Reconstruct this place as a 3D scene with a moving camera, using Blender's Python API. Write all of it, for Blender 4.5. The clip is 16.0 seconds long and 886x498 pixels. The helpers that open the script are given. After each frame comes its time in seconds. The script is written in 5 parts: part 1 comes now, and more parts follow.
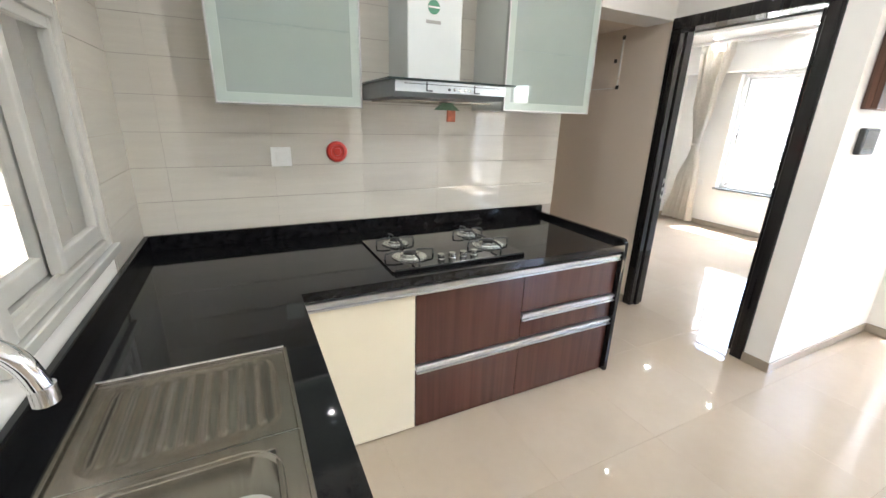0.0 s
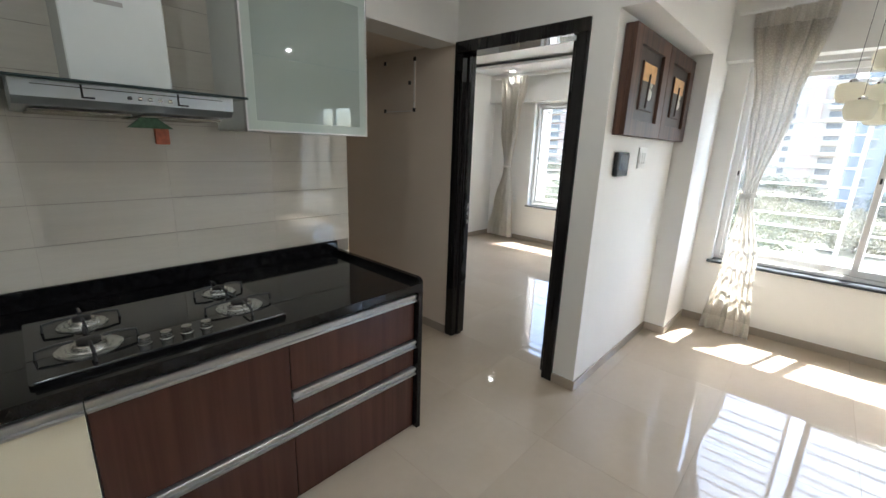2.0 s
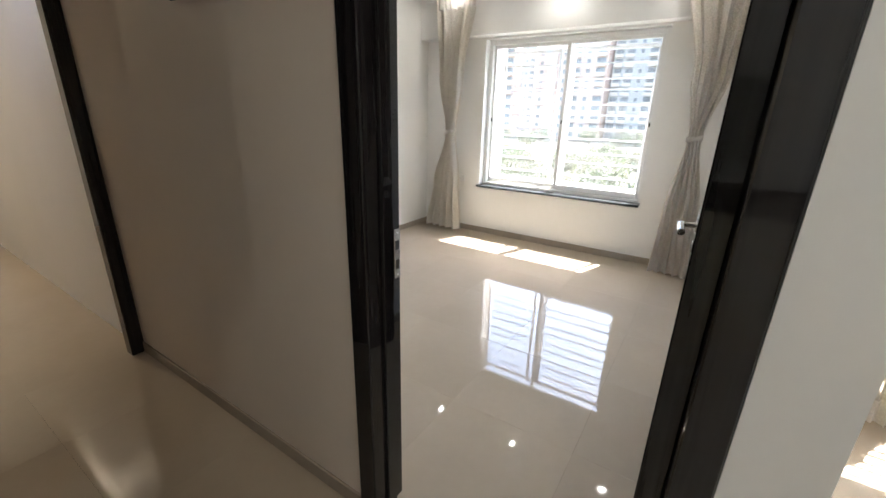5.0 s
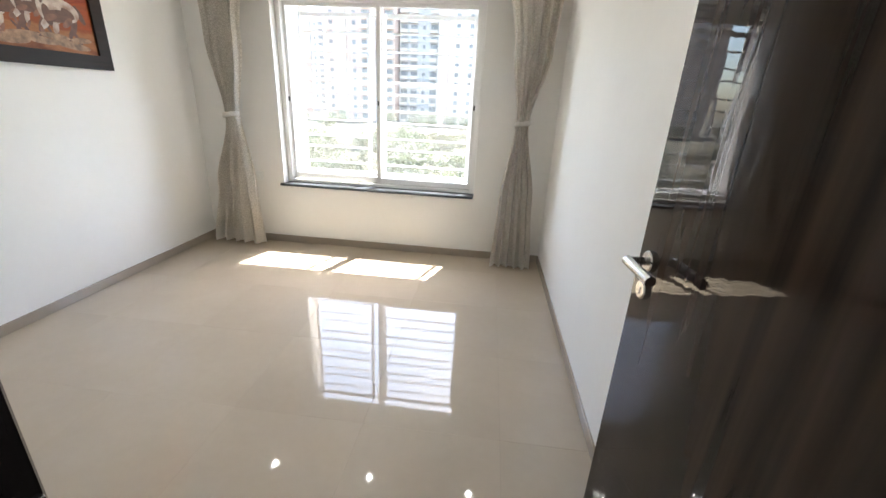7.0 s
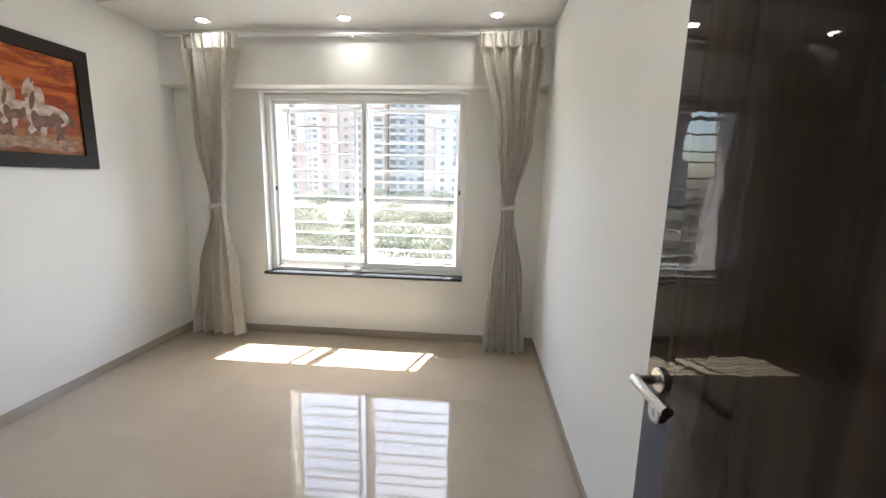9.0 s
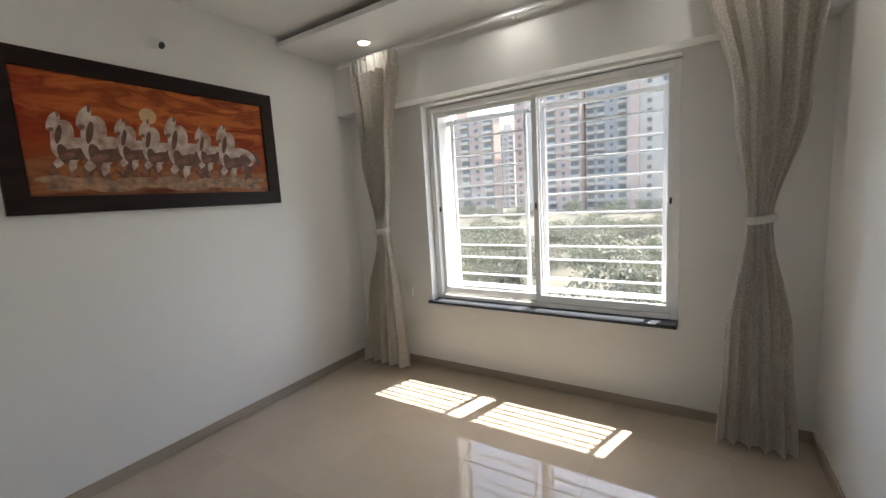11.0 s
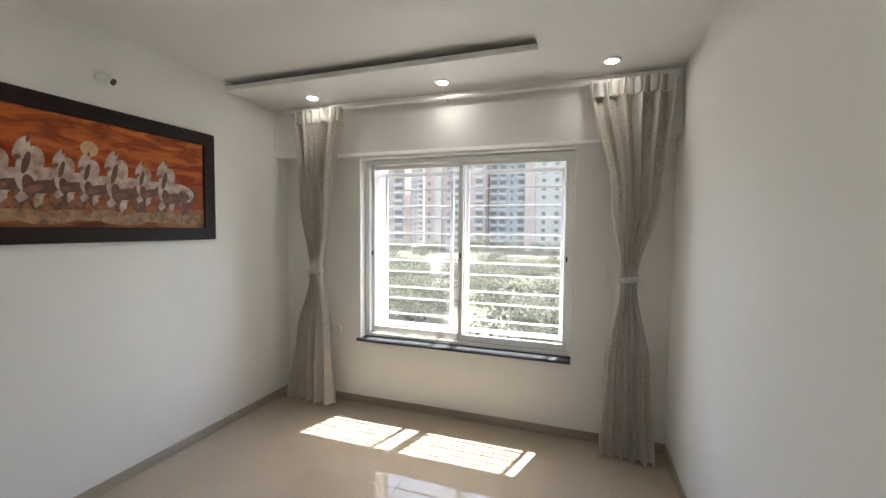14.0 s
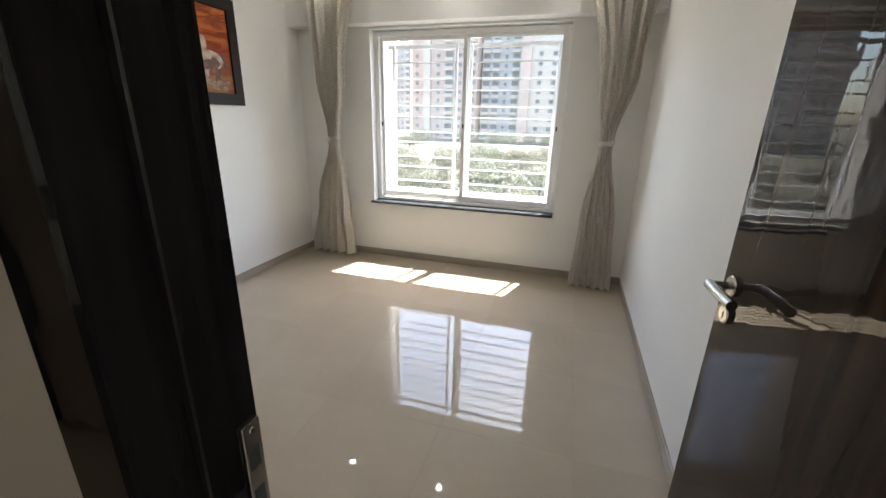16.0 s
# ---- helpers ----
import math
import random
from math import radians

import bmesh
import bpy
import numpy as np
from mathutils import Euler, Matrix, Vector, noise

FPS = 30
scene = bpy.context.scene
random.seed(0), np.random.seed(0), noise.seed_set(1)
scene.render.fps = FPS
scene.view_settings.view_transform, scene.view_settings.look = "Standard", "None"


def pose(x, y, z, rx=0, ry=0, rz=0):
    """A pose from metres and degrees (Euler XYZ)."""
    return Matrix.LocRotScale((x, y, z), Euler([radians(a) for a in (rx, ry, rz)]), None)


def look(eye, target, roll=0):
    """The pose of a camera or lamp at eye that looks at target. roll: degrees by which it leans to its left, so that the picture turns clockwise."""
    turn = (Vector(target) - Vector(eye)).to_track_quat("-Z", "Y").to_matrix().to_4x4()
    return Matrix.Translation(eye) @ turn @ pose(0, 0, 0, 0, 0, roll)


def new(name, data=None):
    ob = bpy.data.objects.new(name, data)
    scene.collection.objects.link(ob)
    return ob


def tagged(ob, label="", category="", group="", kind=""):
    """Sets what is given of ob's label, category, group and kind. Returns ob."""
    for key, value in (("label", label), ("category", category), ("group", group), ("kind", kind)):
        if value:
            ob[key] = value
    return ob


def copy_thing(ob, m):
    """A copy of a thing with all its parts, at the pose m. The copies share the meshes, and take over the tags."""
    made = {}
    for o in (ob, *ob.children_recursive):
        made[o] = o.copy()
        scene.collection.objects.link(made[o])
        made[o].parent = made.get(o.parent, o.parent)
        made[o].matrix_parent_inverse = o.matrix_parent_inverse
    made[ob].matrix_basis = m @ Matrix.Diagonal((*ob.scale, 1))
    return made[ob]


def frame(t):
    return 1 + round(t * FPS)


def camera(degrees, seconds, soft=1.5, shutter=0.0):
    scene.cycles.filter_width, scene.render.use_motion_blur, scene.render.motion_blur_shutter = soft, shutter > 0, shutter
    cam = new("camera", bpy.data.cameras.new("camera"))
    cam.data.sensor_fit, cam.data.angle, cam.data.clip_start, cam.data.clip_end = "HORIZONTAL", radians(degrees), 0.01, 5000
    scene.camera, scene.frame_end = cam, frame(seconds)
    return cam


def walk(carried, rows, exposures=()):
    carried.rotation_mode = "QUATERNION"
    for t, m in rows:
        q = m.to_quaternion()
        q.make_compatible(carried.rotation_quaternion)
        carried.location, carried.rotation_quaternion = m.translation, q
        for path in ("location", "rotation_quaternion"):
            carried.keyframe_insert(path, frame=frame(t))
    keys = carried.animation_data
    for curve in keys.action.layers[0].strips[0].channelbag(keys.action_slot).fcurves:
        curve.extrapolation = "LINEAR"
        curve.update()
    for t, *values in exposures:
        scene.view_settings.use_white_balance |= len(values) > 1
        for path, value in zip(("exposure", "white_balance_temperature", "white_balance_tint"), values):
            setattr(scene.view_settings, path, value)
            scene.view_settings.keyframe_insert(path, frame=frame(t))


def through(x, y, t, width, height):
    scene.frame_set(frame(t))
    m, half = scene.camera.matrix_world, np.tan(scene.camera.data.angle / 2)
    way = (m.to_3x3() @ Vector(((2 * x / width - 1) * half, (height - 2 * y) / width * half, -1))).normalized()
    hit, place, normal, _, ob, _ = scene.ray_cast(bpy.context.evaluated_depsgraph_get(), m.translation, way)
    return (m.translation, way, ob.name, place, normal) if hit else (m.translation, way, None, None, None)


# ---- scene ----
cam = camera(95.6, 16.0)
PATH = [
    (0, (1.015, -2.749, 1.43), (-0.687, -1.901, 0.81), 1.7),
    (0.5, (1.05, -2.67, 1.462), (-0.507, -1.513, 0.977), 1.4),
    (1, (1.084, -2.501, 1.482), (-0.374, -1.207, 1.032), 1.3),
    (1.5, (1.074, -2.347, 1.473), (-0.281, -0.963, 0.971), 1.3),
    (2, (0.892, -2.182, 1.439), (-0.426, -0.761, 0.945), 2.0),
    (2.5, (0.694, -1.958, 1.439), (-0.593, -0.52, 0.913), 1.7),
    (3, (0.589, -1.671, 1.444), (-0.77, -0.308, 0.899), 3.9),
    (3.2, (0.528, -1.569, 1.441), (-0.831, -0.22, 0.865), 3.8),
    (5.3, (-0.359, -0.639, 1.36), (-1.275, 1.016, 0.708), 1.5),
    (5.5, (-0.403, -0.559, 1.359), (-1.235, 1.136, 0.702), 1.7),
    (6, (-0.467, -0.333, 1.36), (-1.173, 1.395, 0.642), 2.2),
    (6.5, (-0.548, -0.157, 1.335), (-1.015, 1.643, 0.599), 2.6),
    (7, (-0.672, -0.066, 1.348), (-0.855, 1.803, 0.659), 2.9),
    (7.5, (-0.663, -0.085, 1.403), (-0.736, 1.836, 0.852), 2.0),
    (8, (-0.679, -0.114, 1.415), (-0.719, 1.828, 0.939), 1.2),
    (8.2, (-0.666, -0.099, 1.424), (-0.709, 1.85, 0.975), 1.4),
    (10.3, (-0.696, 0.518, 1.416), (-1.147, 2.452, 1.174), -2.3),
    (10.5, (-0.715, 0.61, 1.416), (-1.217, 2.528, 1.152), -3.3),
    (11, (-0.694, 0.774, 1.41), (-1.756, 2.449, 1.152), -3.4),
    (11.5, (-0.698, 0.797, 1.444), (-2.296, 1.965, 1.161), -2.2),
    (12, (-0.699, 0.777, 1.391), (-2.567, 1.441, 1.127), -2.1),
    (12.5, (-0.723, 0.723, 1.419), (-2.624, 1.252, 1.093), -1.0),
    (13, (-0.739, 0.639, 1.529), (-2.411, 1.704, 1.26), 1.7),
    (13.5, (-0.765, 0.511, 1.542), (-1.805, 2.219, 1.499), 0.1),
    (14, (-0.724, 0.409, 1.531), (-1.372, 2.298, 1.428), 0.5),
    (14.5, (-0.668, 0.297, 1.505), (-1.171, 2.217, 1.263), 0.8),
    (15, (-0.676, 0.118, 1.476), (-1.189, 1.988, 0.986), 0.3),
    (15.5, (-0.657, -0.021, 1.424), (-1.049, 1.880, 0.939), 0.4),
    (16, (-0.676, -0.183, 1.385), (-1.231, 1.634, 0.76), 1.3),
]
walk(cam, [(t, look(eye, target, roll)) for t, eye, target, roll in PATH],
     exposures=[(0.0, 4.92, 6000, 8), (0.5, 4.42, 5950, 6), (0.9, 4.1, 5900, 5), (1.6, 3.72, 5900, 5), (3.2, 3.58, 5950, 6), (5.3, 3.9, 6200, 7), (8.2, 3.75, 6250, 6),
                (10.3, 2.97, 6400, 8), (12.0, 2.55, 6400, 8), (12.6, 2.70, 6400, 8), (13.0, 2.98, 6400, 7.5), (13.5, 3.05, 6400, 7), (14.5, 3.02, 6400, 7), (15.4, 2.8, 6400, 7), (16.0, 3.3, 6300, 6)])

# ---- world, sun and lamps ----
SUN_AZ, SUN_EL = 18.3, 63.0          # degrees from +y towards +x, and above the horizon
world = bpy.data.worlds.new("sky")
scene.world = world
world.use_nodes = True
wn = world.node_tree.nodes
sky = wn.new("ShaderNodeTexSky")
sky.sky_type = "NISHITA"
sky.sun_disc = False
sky.sun_elevation, sky.sun_rotation = radians(SUN_EL), radians(SUN_AZ)
sky.dust_density, sky.air_density = 2.5, 1.0
wn["Background"].inputs["Strength"].default_value = 0.15
world.node_tree.links.new(sky.outputs[0], wn["Background"].inputs["Color"])

sun = new("sun", bpy.data.lights.new("sun", "SUN"))
sun.data.energy, sun.data.angle, sun.data.color = 3.7, radians(0.6), (1.0, 0.95, 0.87)
sa, se = radians(SUN_AZ), radians(SUN_EL)
sun.matrix_world = look((Vector((math.sin(sa) * math.cos(se), math.cos(sa) * math.cos(se), math.sin(se))) * 40)[:], (0, 0, 0))

DOWNLIGHT_WATTS = 0.6


# ---- materials ----
def mat(name, color, rough=0.5, metal=0.0, vary=0.06, scale=6.0, fine=0.0, bump=0.0, bump_scale=120.0, spec=0.5,
        rough_vary=0.0, stretch=(1, 1, 1), coat=0.0, per_object=0.0, second=None, sheen=0.0):
    m = bpy.data.materials.new(name)
    m.use_nodes = True
    n, l = m.node_tree.nodes, m.node_tree.links
    b = n["Principled BSDF"]
    b.inputs["Roughness"].default_value, b.inputs["Metallic"].default_value = rough, metal
    b.inputs["Specular IOR Level"].default_value = spec
    b.inputs["Coat Weight"].default_value, b.inputs["Coat Roughness"].default_value = coat, 0.05
    b.inputs["Sheen Weight"].default_value = sheen
    co = n.new("ShaderNodeTexCoord")
    mp = n.new("ShaderNodeMapping")
    mp.inputs["Scale"].default_value = stretch
    l.new(co.outputs["Object"], mp.inputs[0])
    if per_object:
        oi = n.new("ShaderNodeObjectInfo")
        sh = n.new("ShaderNodeMath")
        sh.operation = "MULTIPLY"
        sh.inputs[1].default_value = 37.0
        l.new(oi.outputs["Random"], sh.inputs[0])
        l.new(sh.outputs[0], mp.inputs["Location"])
    big = n.new("ShaderNodeTexNoise")
    big.inputs["Scale"].default_value, big.inputs["Detail"].default_value = scale, 4
    l.new(mp.outputs[0], big.inputs["Vector"])
    ramp = n.new("ShaderNodeValToRGB")
    lo = second or tuple(c * (1 - vary) for c in color)
    hi = color if second else tuple(min(1, c * (1 + vary)) for c in color)
    ramp.color_ramp.elements[0].color, ramp.color_ramp.elements[1].color = (*lo, 1), (*hi, 1)
    ramp.color_ramp.elements[0].position, ramp.color_ramp.elements[1].position = 0.3, 0.7
    l.new(big.outputs[0], ramp.inputs[0])
    out = ramp.outputs[0]
    if fine:
        sm = n.new("ShaderNodeTexNoise")
        sm.inputs["Scale"].default_value, sm.inputs["Detail"].default_value = scale * 14, 3
        l.new(mp.outputs[0], sm.inputs["Vector"])
        mr = n.new("ShaderNodeMapRange")
        mr.inputs["To Min"].default_value, mr.inputs["To Max"].default_value = 1 - fine, 1 + fine
        l.new(sm.outputs[0], mr.inputs[0])
        mx = n.new("ShaderNodeMix")
        mx.data_type, mx.blend_type = "RGBA", "MULTIPLY"
        mx.inputs[0].default_value = 1.0
        l.new(out, mx.inputs[6])
        l.new(mr.outputs[0], mx.inputs[7])
        out = mx.outputs[2]
    if per_object:
        hs = n.new("ShaderNodeHueSaturation")
        pr = n.new("ShaderNodeMapRange")
        pr.inputs["To Min"].default_value, pr.inputs["To Max"].default_value = 1 - per_object, 1 + per_object
        l.new(oi.outputs["Random"], pr.inputs[0])
        l.new(pr.outputs[0], hs.inputs["Value"])
        l.new(out, hs.inputs["Color"])
        out = hs.outputs[0]
    l.new(out, b.inputs["Base Color"])
    if rough_vary:
        rr = n.new("ShaderNodeMapRange")
        rr.inputs["To Min"].default_value, rr.inputs["To Max"].default_value = rough, rough + rough_vary
        l.new(big.outputs[0], rr.inputs[0])
        l.new(rr.outputs[0], b.inputs["Roughness"])
    if bump:
        bn = n.new("ShaderNodeTexNoise")
        bn.inputs["Scale"].default_value = bump_scale
        l.new(mp.outputs[0], bn.inputs["Vector"])
        bp = n.new("ShaderNodeBump")
        bp.inputs["Strength"].default_value, bp.inputs["Distance"].default_value = bump, 0.004
        l.new(bn.outputs[0], bp.inputs["Height"])
        l.new(bp.outputs[0], b.inputs["Normal"])
    return m


def wood(name, dark, light, rough, axis, scale=1.0, coat=0.0, wave=0.0, spec=0.5):
    """Laminate with long streaks along one axis; wave is a slow unevenness of the glossy face."""
    m = bpy.data.materials.new(name)
    m.use_nodes = True
    n, l = m.node_tree.nodes, m.node_tree.links
    b = n["Principled BSDF"]
    b.inputs["Roughness"].default_value, b.inputs["Specular IOR Level"].default_value = rough, spec
    b.inputs["Coat Weight"].default_value, b.inputs["Coat Roughness"].default_value = coat, 0.03
    co = n.new("ShaderNodeTexCoord")
    mp = n.new("ShaderNodeMapping")
    s = [38.0 * scale] * 3
    s["xyz".index(axis)] = 1.3 * scale
    mp.inputs["Scale"].default_value = s
    l.new(co.outputs["Object"], mp.inputs[0])
    a = n.new("ShaderNodeTexNoise")
    a.inputs["Scale"].default_value, a.inputs["Detail"].default_value, a.inputs["Distortion"].default_value = 1.0, 6, 0.6
    l.new(mp.outputs[0], a.inputs["Vector"])
    ramp = n.new("ShaderNodeValToRGB")
    ramp.color_ramp.elements[0].color, ramp.color_ramp.elements[1].color = (*dark, 1), (*light, 1)
    ramp.color_ramp.elements[0].position, ramp.color_ramp.elements[1].position = 0.35, 0.68
    l.new(a.outputs[0], ramp.inputs[0])
    l.new(ramp.outputs[0], b.inputs["Base Color"])
    if wave:
        w = n.new("ShaderNodeTexNoise")
        w.inputs["Scale"].default_value, w.inputs["Detail"].default_value = 12.0, 1.0
        mp2 = n.new("ShaderNodeMapping")
        mp2.inputs["Scale"].default_value = (1.6, 1.6, 0.8)
        l.new(co.outputs["Object"], mp2.inputs[0])
        l.new(mp2.outputs[0], w.inputs["Vector"])
        bp = n.new("ShaderNodeBump")
        bp.inputs["Strength"].default_value, bp.inputs["Distance"].default_value = wave, 0.008
        l.new(w.outputs[0], bp.inputs["Height"])
        l.new(bp.outputs[0], b.inputs["Normal"])
        l.new(bp.outputs[0], b.inputs["Coat Normal"])
    return m


def glass(name, haze=0.0):
    """A thin pane: clear, a sharp reflection that grows at a slant, and a pale film that puts glare over the view."""
    m = bpy.data.materials.new(name)
    m.use_nodes = True
    n, l = m.node_tree.nodes, m.node_tree.links
    n.remove(n["Principled BSDF"])
    t = n.new("ShaderNodeBsdfTransparent")
    d = n.new("ShaderNodeBsdfTranslucent")
    d.inputs["Color"].default_value = (0.95, 0.93, 0.88, 1)
    film = n.new("ShaderNodeMixShader")
    film.inputs[0].default_value = haze
    l.new(t.outputs[0], film.inputs[1])
    l.new(d.outputs[0], film.inputs[2])
    g = n.new("ShaderNodeBsdfGlossy")
    g.inputs["Roughness"].default_value = 0.0
    lw = n.new("ShaderNodeLayerWeight")
    lw.inputs["Blend"].default_value = 0.5
    p5 = n.new("ShaderNodeMath")
    p5.operation = "POWER"
    p5.inputs[1].default_value = 5.0
    sc = n.new("ShaderNodeMath")
    sc.operation = "MULTIPLY_ADD"
    sc.inputs[1].default_value, sc.inputs[2].default_value = 0.90, 0.035
    l.new(lw.outputs["Facing"], p5.inputs[0])
    l.new(p5.outputs[0], sc.inputs[0])
    mx = n.new("ShaderNodeMixShader")
    l.new(sc.outputs[0], mx.inputs[0])
    l.new(film.outputs[0], mx.inputs[1])
    l.new(g.outputs[0], mx.inputs[2])
    l.new(mx.outputs[0], n["Material Output"].inputs[0])
    return m


def leaf(name, color, second, through):
    """Leaves: matt, and part of the light behind them passes through."""
    m = mat(name, color, 0.6, vary=0.4, scale=0.6, per_object=0.15, second=second)
    n, l = m.node_tree.nodes, m.node_tree.links
    b = n["Principled BSDF"]
    tr = n.new("ShaderNodeBsdfTranslucent")
    hs = n.new("ShaderNodeHueSaturation")
    hs.inputs["Value"].default_value, hs.inputs["Hue"].default_value = 1.5, 0.485
    l.new(b.inputs["Base Color"].links[0].from_socket, hs.inputs["Color"])
    l.new(hs.outputs[0], tr.inputs["Color"])
    mx = n.new("ShaderNodeMixShader")
    mx.inputs[0].default_value = through
    l.new(b.outputs[0], mx.inputs[1])
    l.new(tr.outputs[0], mx.inputs[2])
    l.new(mx.outputs[0], n["Material Output"].inputs[0])
    return m


def frosted_shade(name, color):
    """Frosted lamp glass: scatters the daylight that comes through, with a soft gloss."""
    m = bpy.data.materials.new(name)
    m.use_nodes = True
    n, l = m.node_tree.nodes, m.node_tree.links
    b = n["Principled BSDF"]
    b.inputs["Base Color"].default_value, b.inputs["Roughness"].default_value = (*color, 1), 0.2
    tr = n.new("ShaderNodeBsdfTranslucent")
    tr.inputs["Color"].default_value = (*color, 1)
    mx = n.new("ShaderNodeMixShader")
    mx.inputs[0].default_value = 0.75
    l.new(b.outputs[0], mx.inputs[1])
    l.new(tr.outputs[0], mx.inputs[2])
    l.new(mx.outputs[0], n["Material Output"].inputs[0])
    return m


def lamp_mat(name, color, strength):
    m = bpy.data.materials.new(name)
    m.use_nodes = True
    b = m.node_tree.nodes["Principled BSDF"]
    b.inputs["Base Color"].default_value = (0.9, 0.9, 0.9, 1)
    b.inputs["Emission Color"].default_value, b.inputs["Emission Strength"].default_value = (*color, 1), strength
    return m


def cloth(name, color, thread, see_through=0.0, through_light=0.10):
    """Jacquard curtain cloth: a small woven leaf pattern, slightly shiny thread; part of the light passes."""
    m = bpy.data.materials.new(name)
    m.use_nodes = True
    n, l = m.node_tree.nodes, m.node_tree.links
    b = n["Principled BSDF"]
    co = n.new("ShaderNodeTexCoord")
    v = n.new("ShaderNodeTexVoronoi")
    v.inputs["Scale"].default_value = 55.0
    v.feature = "DISTANCE_TO_EDGE"
    l.new(co.outputs["Object"], v.inputs["Vector"])
    r = n.new("ShaderNodeValToRGB")
    r.color_ramp.elements[0].color, r.color_ramp.elements[1].color = (*thread, 1), (*color, 1)
    r.color_ramp.elements[0].position, r.color_ramp.elements[1].position = 0.06, 0.16
    l.new(v.outputs["Distance"], r.inputs[0])
    w = n.new("ShaderNodeTexNoise")
    w.inputs["Scale"].default_value, w.inputs["Detail"].default_value = 90.0, 3
    slub = n.new("ShaderNodeMapping")
    slub.inputs["Scale"].default_value = (1.0, 1.0, 3.6)
    l.new(co.outputs["Object"], slub.inputs[0])
    l.new(slub.outputs[0], w.inputs["Vector"])
    mr = n.new("ShaderNodeMapRange")
    mr.inputs["To Min"].default_value, mr.inputs["To Max"].default_value = 0.74, 1.16
    l.new(w.outputs[0], mr.inputs[0])
    mx = n.new("ShaderNodeMix")
    mx.data_type, mx.blend_type = "RGBA", "MULTIPLY"
    mx.inputs[0].default_value = 1.0
    l.new(r.outputs[0], mx.inputs[6])
    l.new(mr.outputs[0], mx.inputs[7])
    l.new(mx.outputs[2], b.inputs["Base Color"])
    b.inputs["Roughness"].default_value, b.inputs["Sheen Weight"].default_value = 0.42, 0.3
    bp = n.new("ShaderNodeBump")
    bp.inputs["Strength"].default_value, bp.inputs["Distance"].default_value = 0.6, 0.004
    l.new(w.outputs[0], bp.inputs["Height"])
    l.new(bp.outputs[0], b.inputs["Normal"])
    tr = n.new("ShaderNodeBsdfTranslucent")
    l.new(mx.outputs[2], tr.inputs["Color"])
    ms = n.new("ShaderNodeMixShader")
    ms.inputs[0].default_value = through_light
    l.new(b.outputs[0], ms.inputs[1])
    l.new(tr.outputs[0], ms.inputs[2])
    last = ms.outputs[0]
    if see_through:
        tp = n.new("ShaderNodeBsdfTransparent")
        m2 = n.new("ShaderNodeMixShader")
        hole = n.new("ShaderNodeMapRange")
        hole.inputs["From Min"].default_value, hole.inputs["From Max"].default_value = 0.05, 0.2
        hole.inputs["To Min"].default_value, hole.inputs["To Max"].default_value = see_through * 0.35, see_through
        l.new(v.outputs["Distance"], hole.inputs[0])
        l.new(hole.outputs[0], m2.inputs[0])
        l.new(last, m2.inputs[1])
        l.new(tp.outputs[0], m2.inputs[2])
        last = m2.outputs[0]
    l.new(last, n["Material Output"].inputs[0])
    return m


PAINT = mat("wall_paint", (0.80, 0.785, 0.755), 0.55, vary=0.02, scale=1.5, fine=0.015, bump=0.06, bump_scale=180)
CEIL = mat("ceiling_paint", (0.82, 0.81, 0.79), 0.6, vary=0.015, scale=1.2, bump=0.04, bump_scale=160)
BEIGE = mat("beige_paint", (0.70, 0.61, 0.52), 0.55, vary=0.02, scale=1.5, fine=0.015, bump=0.06, bump_scale=180)
FLOOR = mat("vitrified_tile", (0.415, 0.347, 0.270), 0.022, vary=0.05, scale=1.8, fine=0.03, per_object=0.02, rough_vary=0.03, spec=0.5)
GROUT = mat("grout", (0.36, 0.31, 0.255), 0.8, vary=0.1, scale=20)
# Floor tile made darker: the shade on its upright face is in the colour.
SKIRT = mat("skirting_tile", (0.355, 0.30, 0.245), 0.06, vary=0.05, scale=3, fine=0.03, spec=0.5)
WALLTILE = mat("glazed_wall_tile", (0.57, 0.54, 0.48), 0.016, vary=0.03, scale=3.0, fine=0.05, stretch=(1, 1, 14), per_object=0.012, spec=0.6, bump=0.006, bump_scale=7)
TILEGROUT = mat("wall_tile_grout", (0.34, 0.31, 0.27), 0.8)
GRANITE = mat("black_granite", (0.008, 0.008, 0.009), 0.06, vary=0.3, scale=30, fine=0.9, spec=0.3)
CHARCOAL = mat("dark_stone_sill", (0.05, 0.055, 0.065), 0.25, vary=0.2, scale=40, fine=0.3)
DARKFRAME = wood("dark_door_frame", (0.009, 0.0085, 0.009), (0.021, 0.0185, 0.0185), 0.035, "z", 0.8, wave=0.05, spec=0.4)
DOORWOOD = wood("dark_door_laminate", (0.006, 0.005, 0.005), (0.045, 0.029, 0.022), 0.015, "z", 0.28, wave=0.06, spec=0.22)
DRAWERWOOD = wood("red_brown_drawer_laminate", (0.052, 0.0185, 0.0135), (0.078, 0.0275, 0.0200), 0.2, "z", 0.8)
PANELWOOD = wood("carved_panel_wood", (0.030, 0.014, 0.009), (0.115, 0.052, 0.031), 0.4, "z", 0.7)
CREAM = mat("cream_laminate", (0.70, 0.64, 0.50), 0.25, vary=0.015)
ALU = mat("brushed_aluminium", (0.47, 0.47, 0.475), 0.28, 0.9, vary=0.05, scale=4, stretch=(30, 1, 30))
WHITEALU = mat("white_powder_coat", (0.80, 0.79, 0.77), 0.3, vary=0.02)
GREYALU = mat("pale_grey_window_frame", (0.47, 0.465, 0.435), 0.35, vary=0.03)
GRILLE = mat("white_grille_paint", (0.82, 0.82, 0.82), 0.4, vary=0.03)
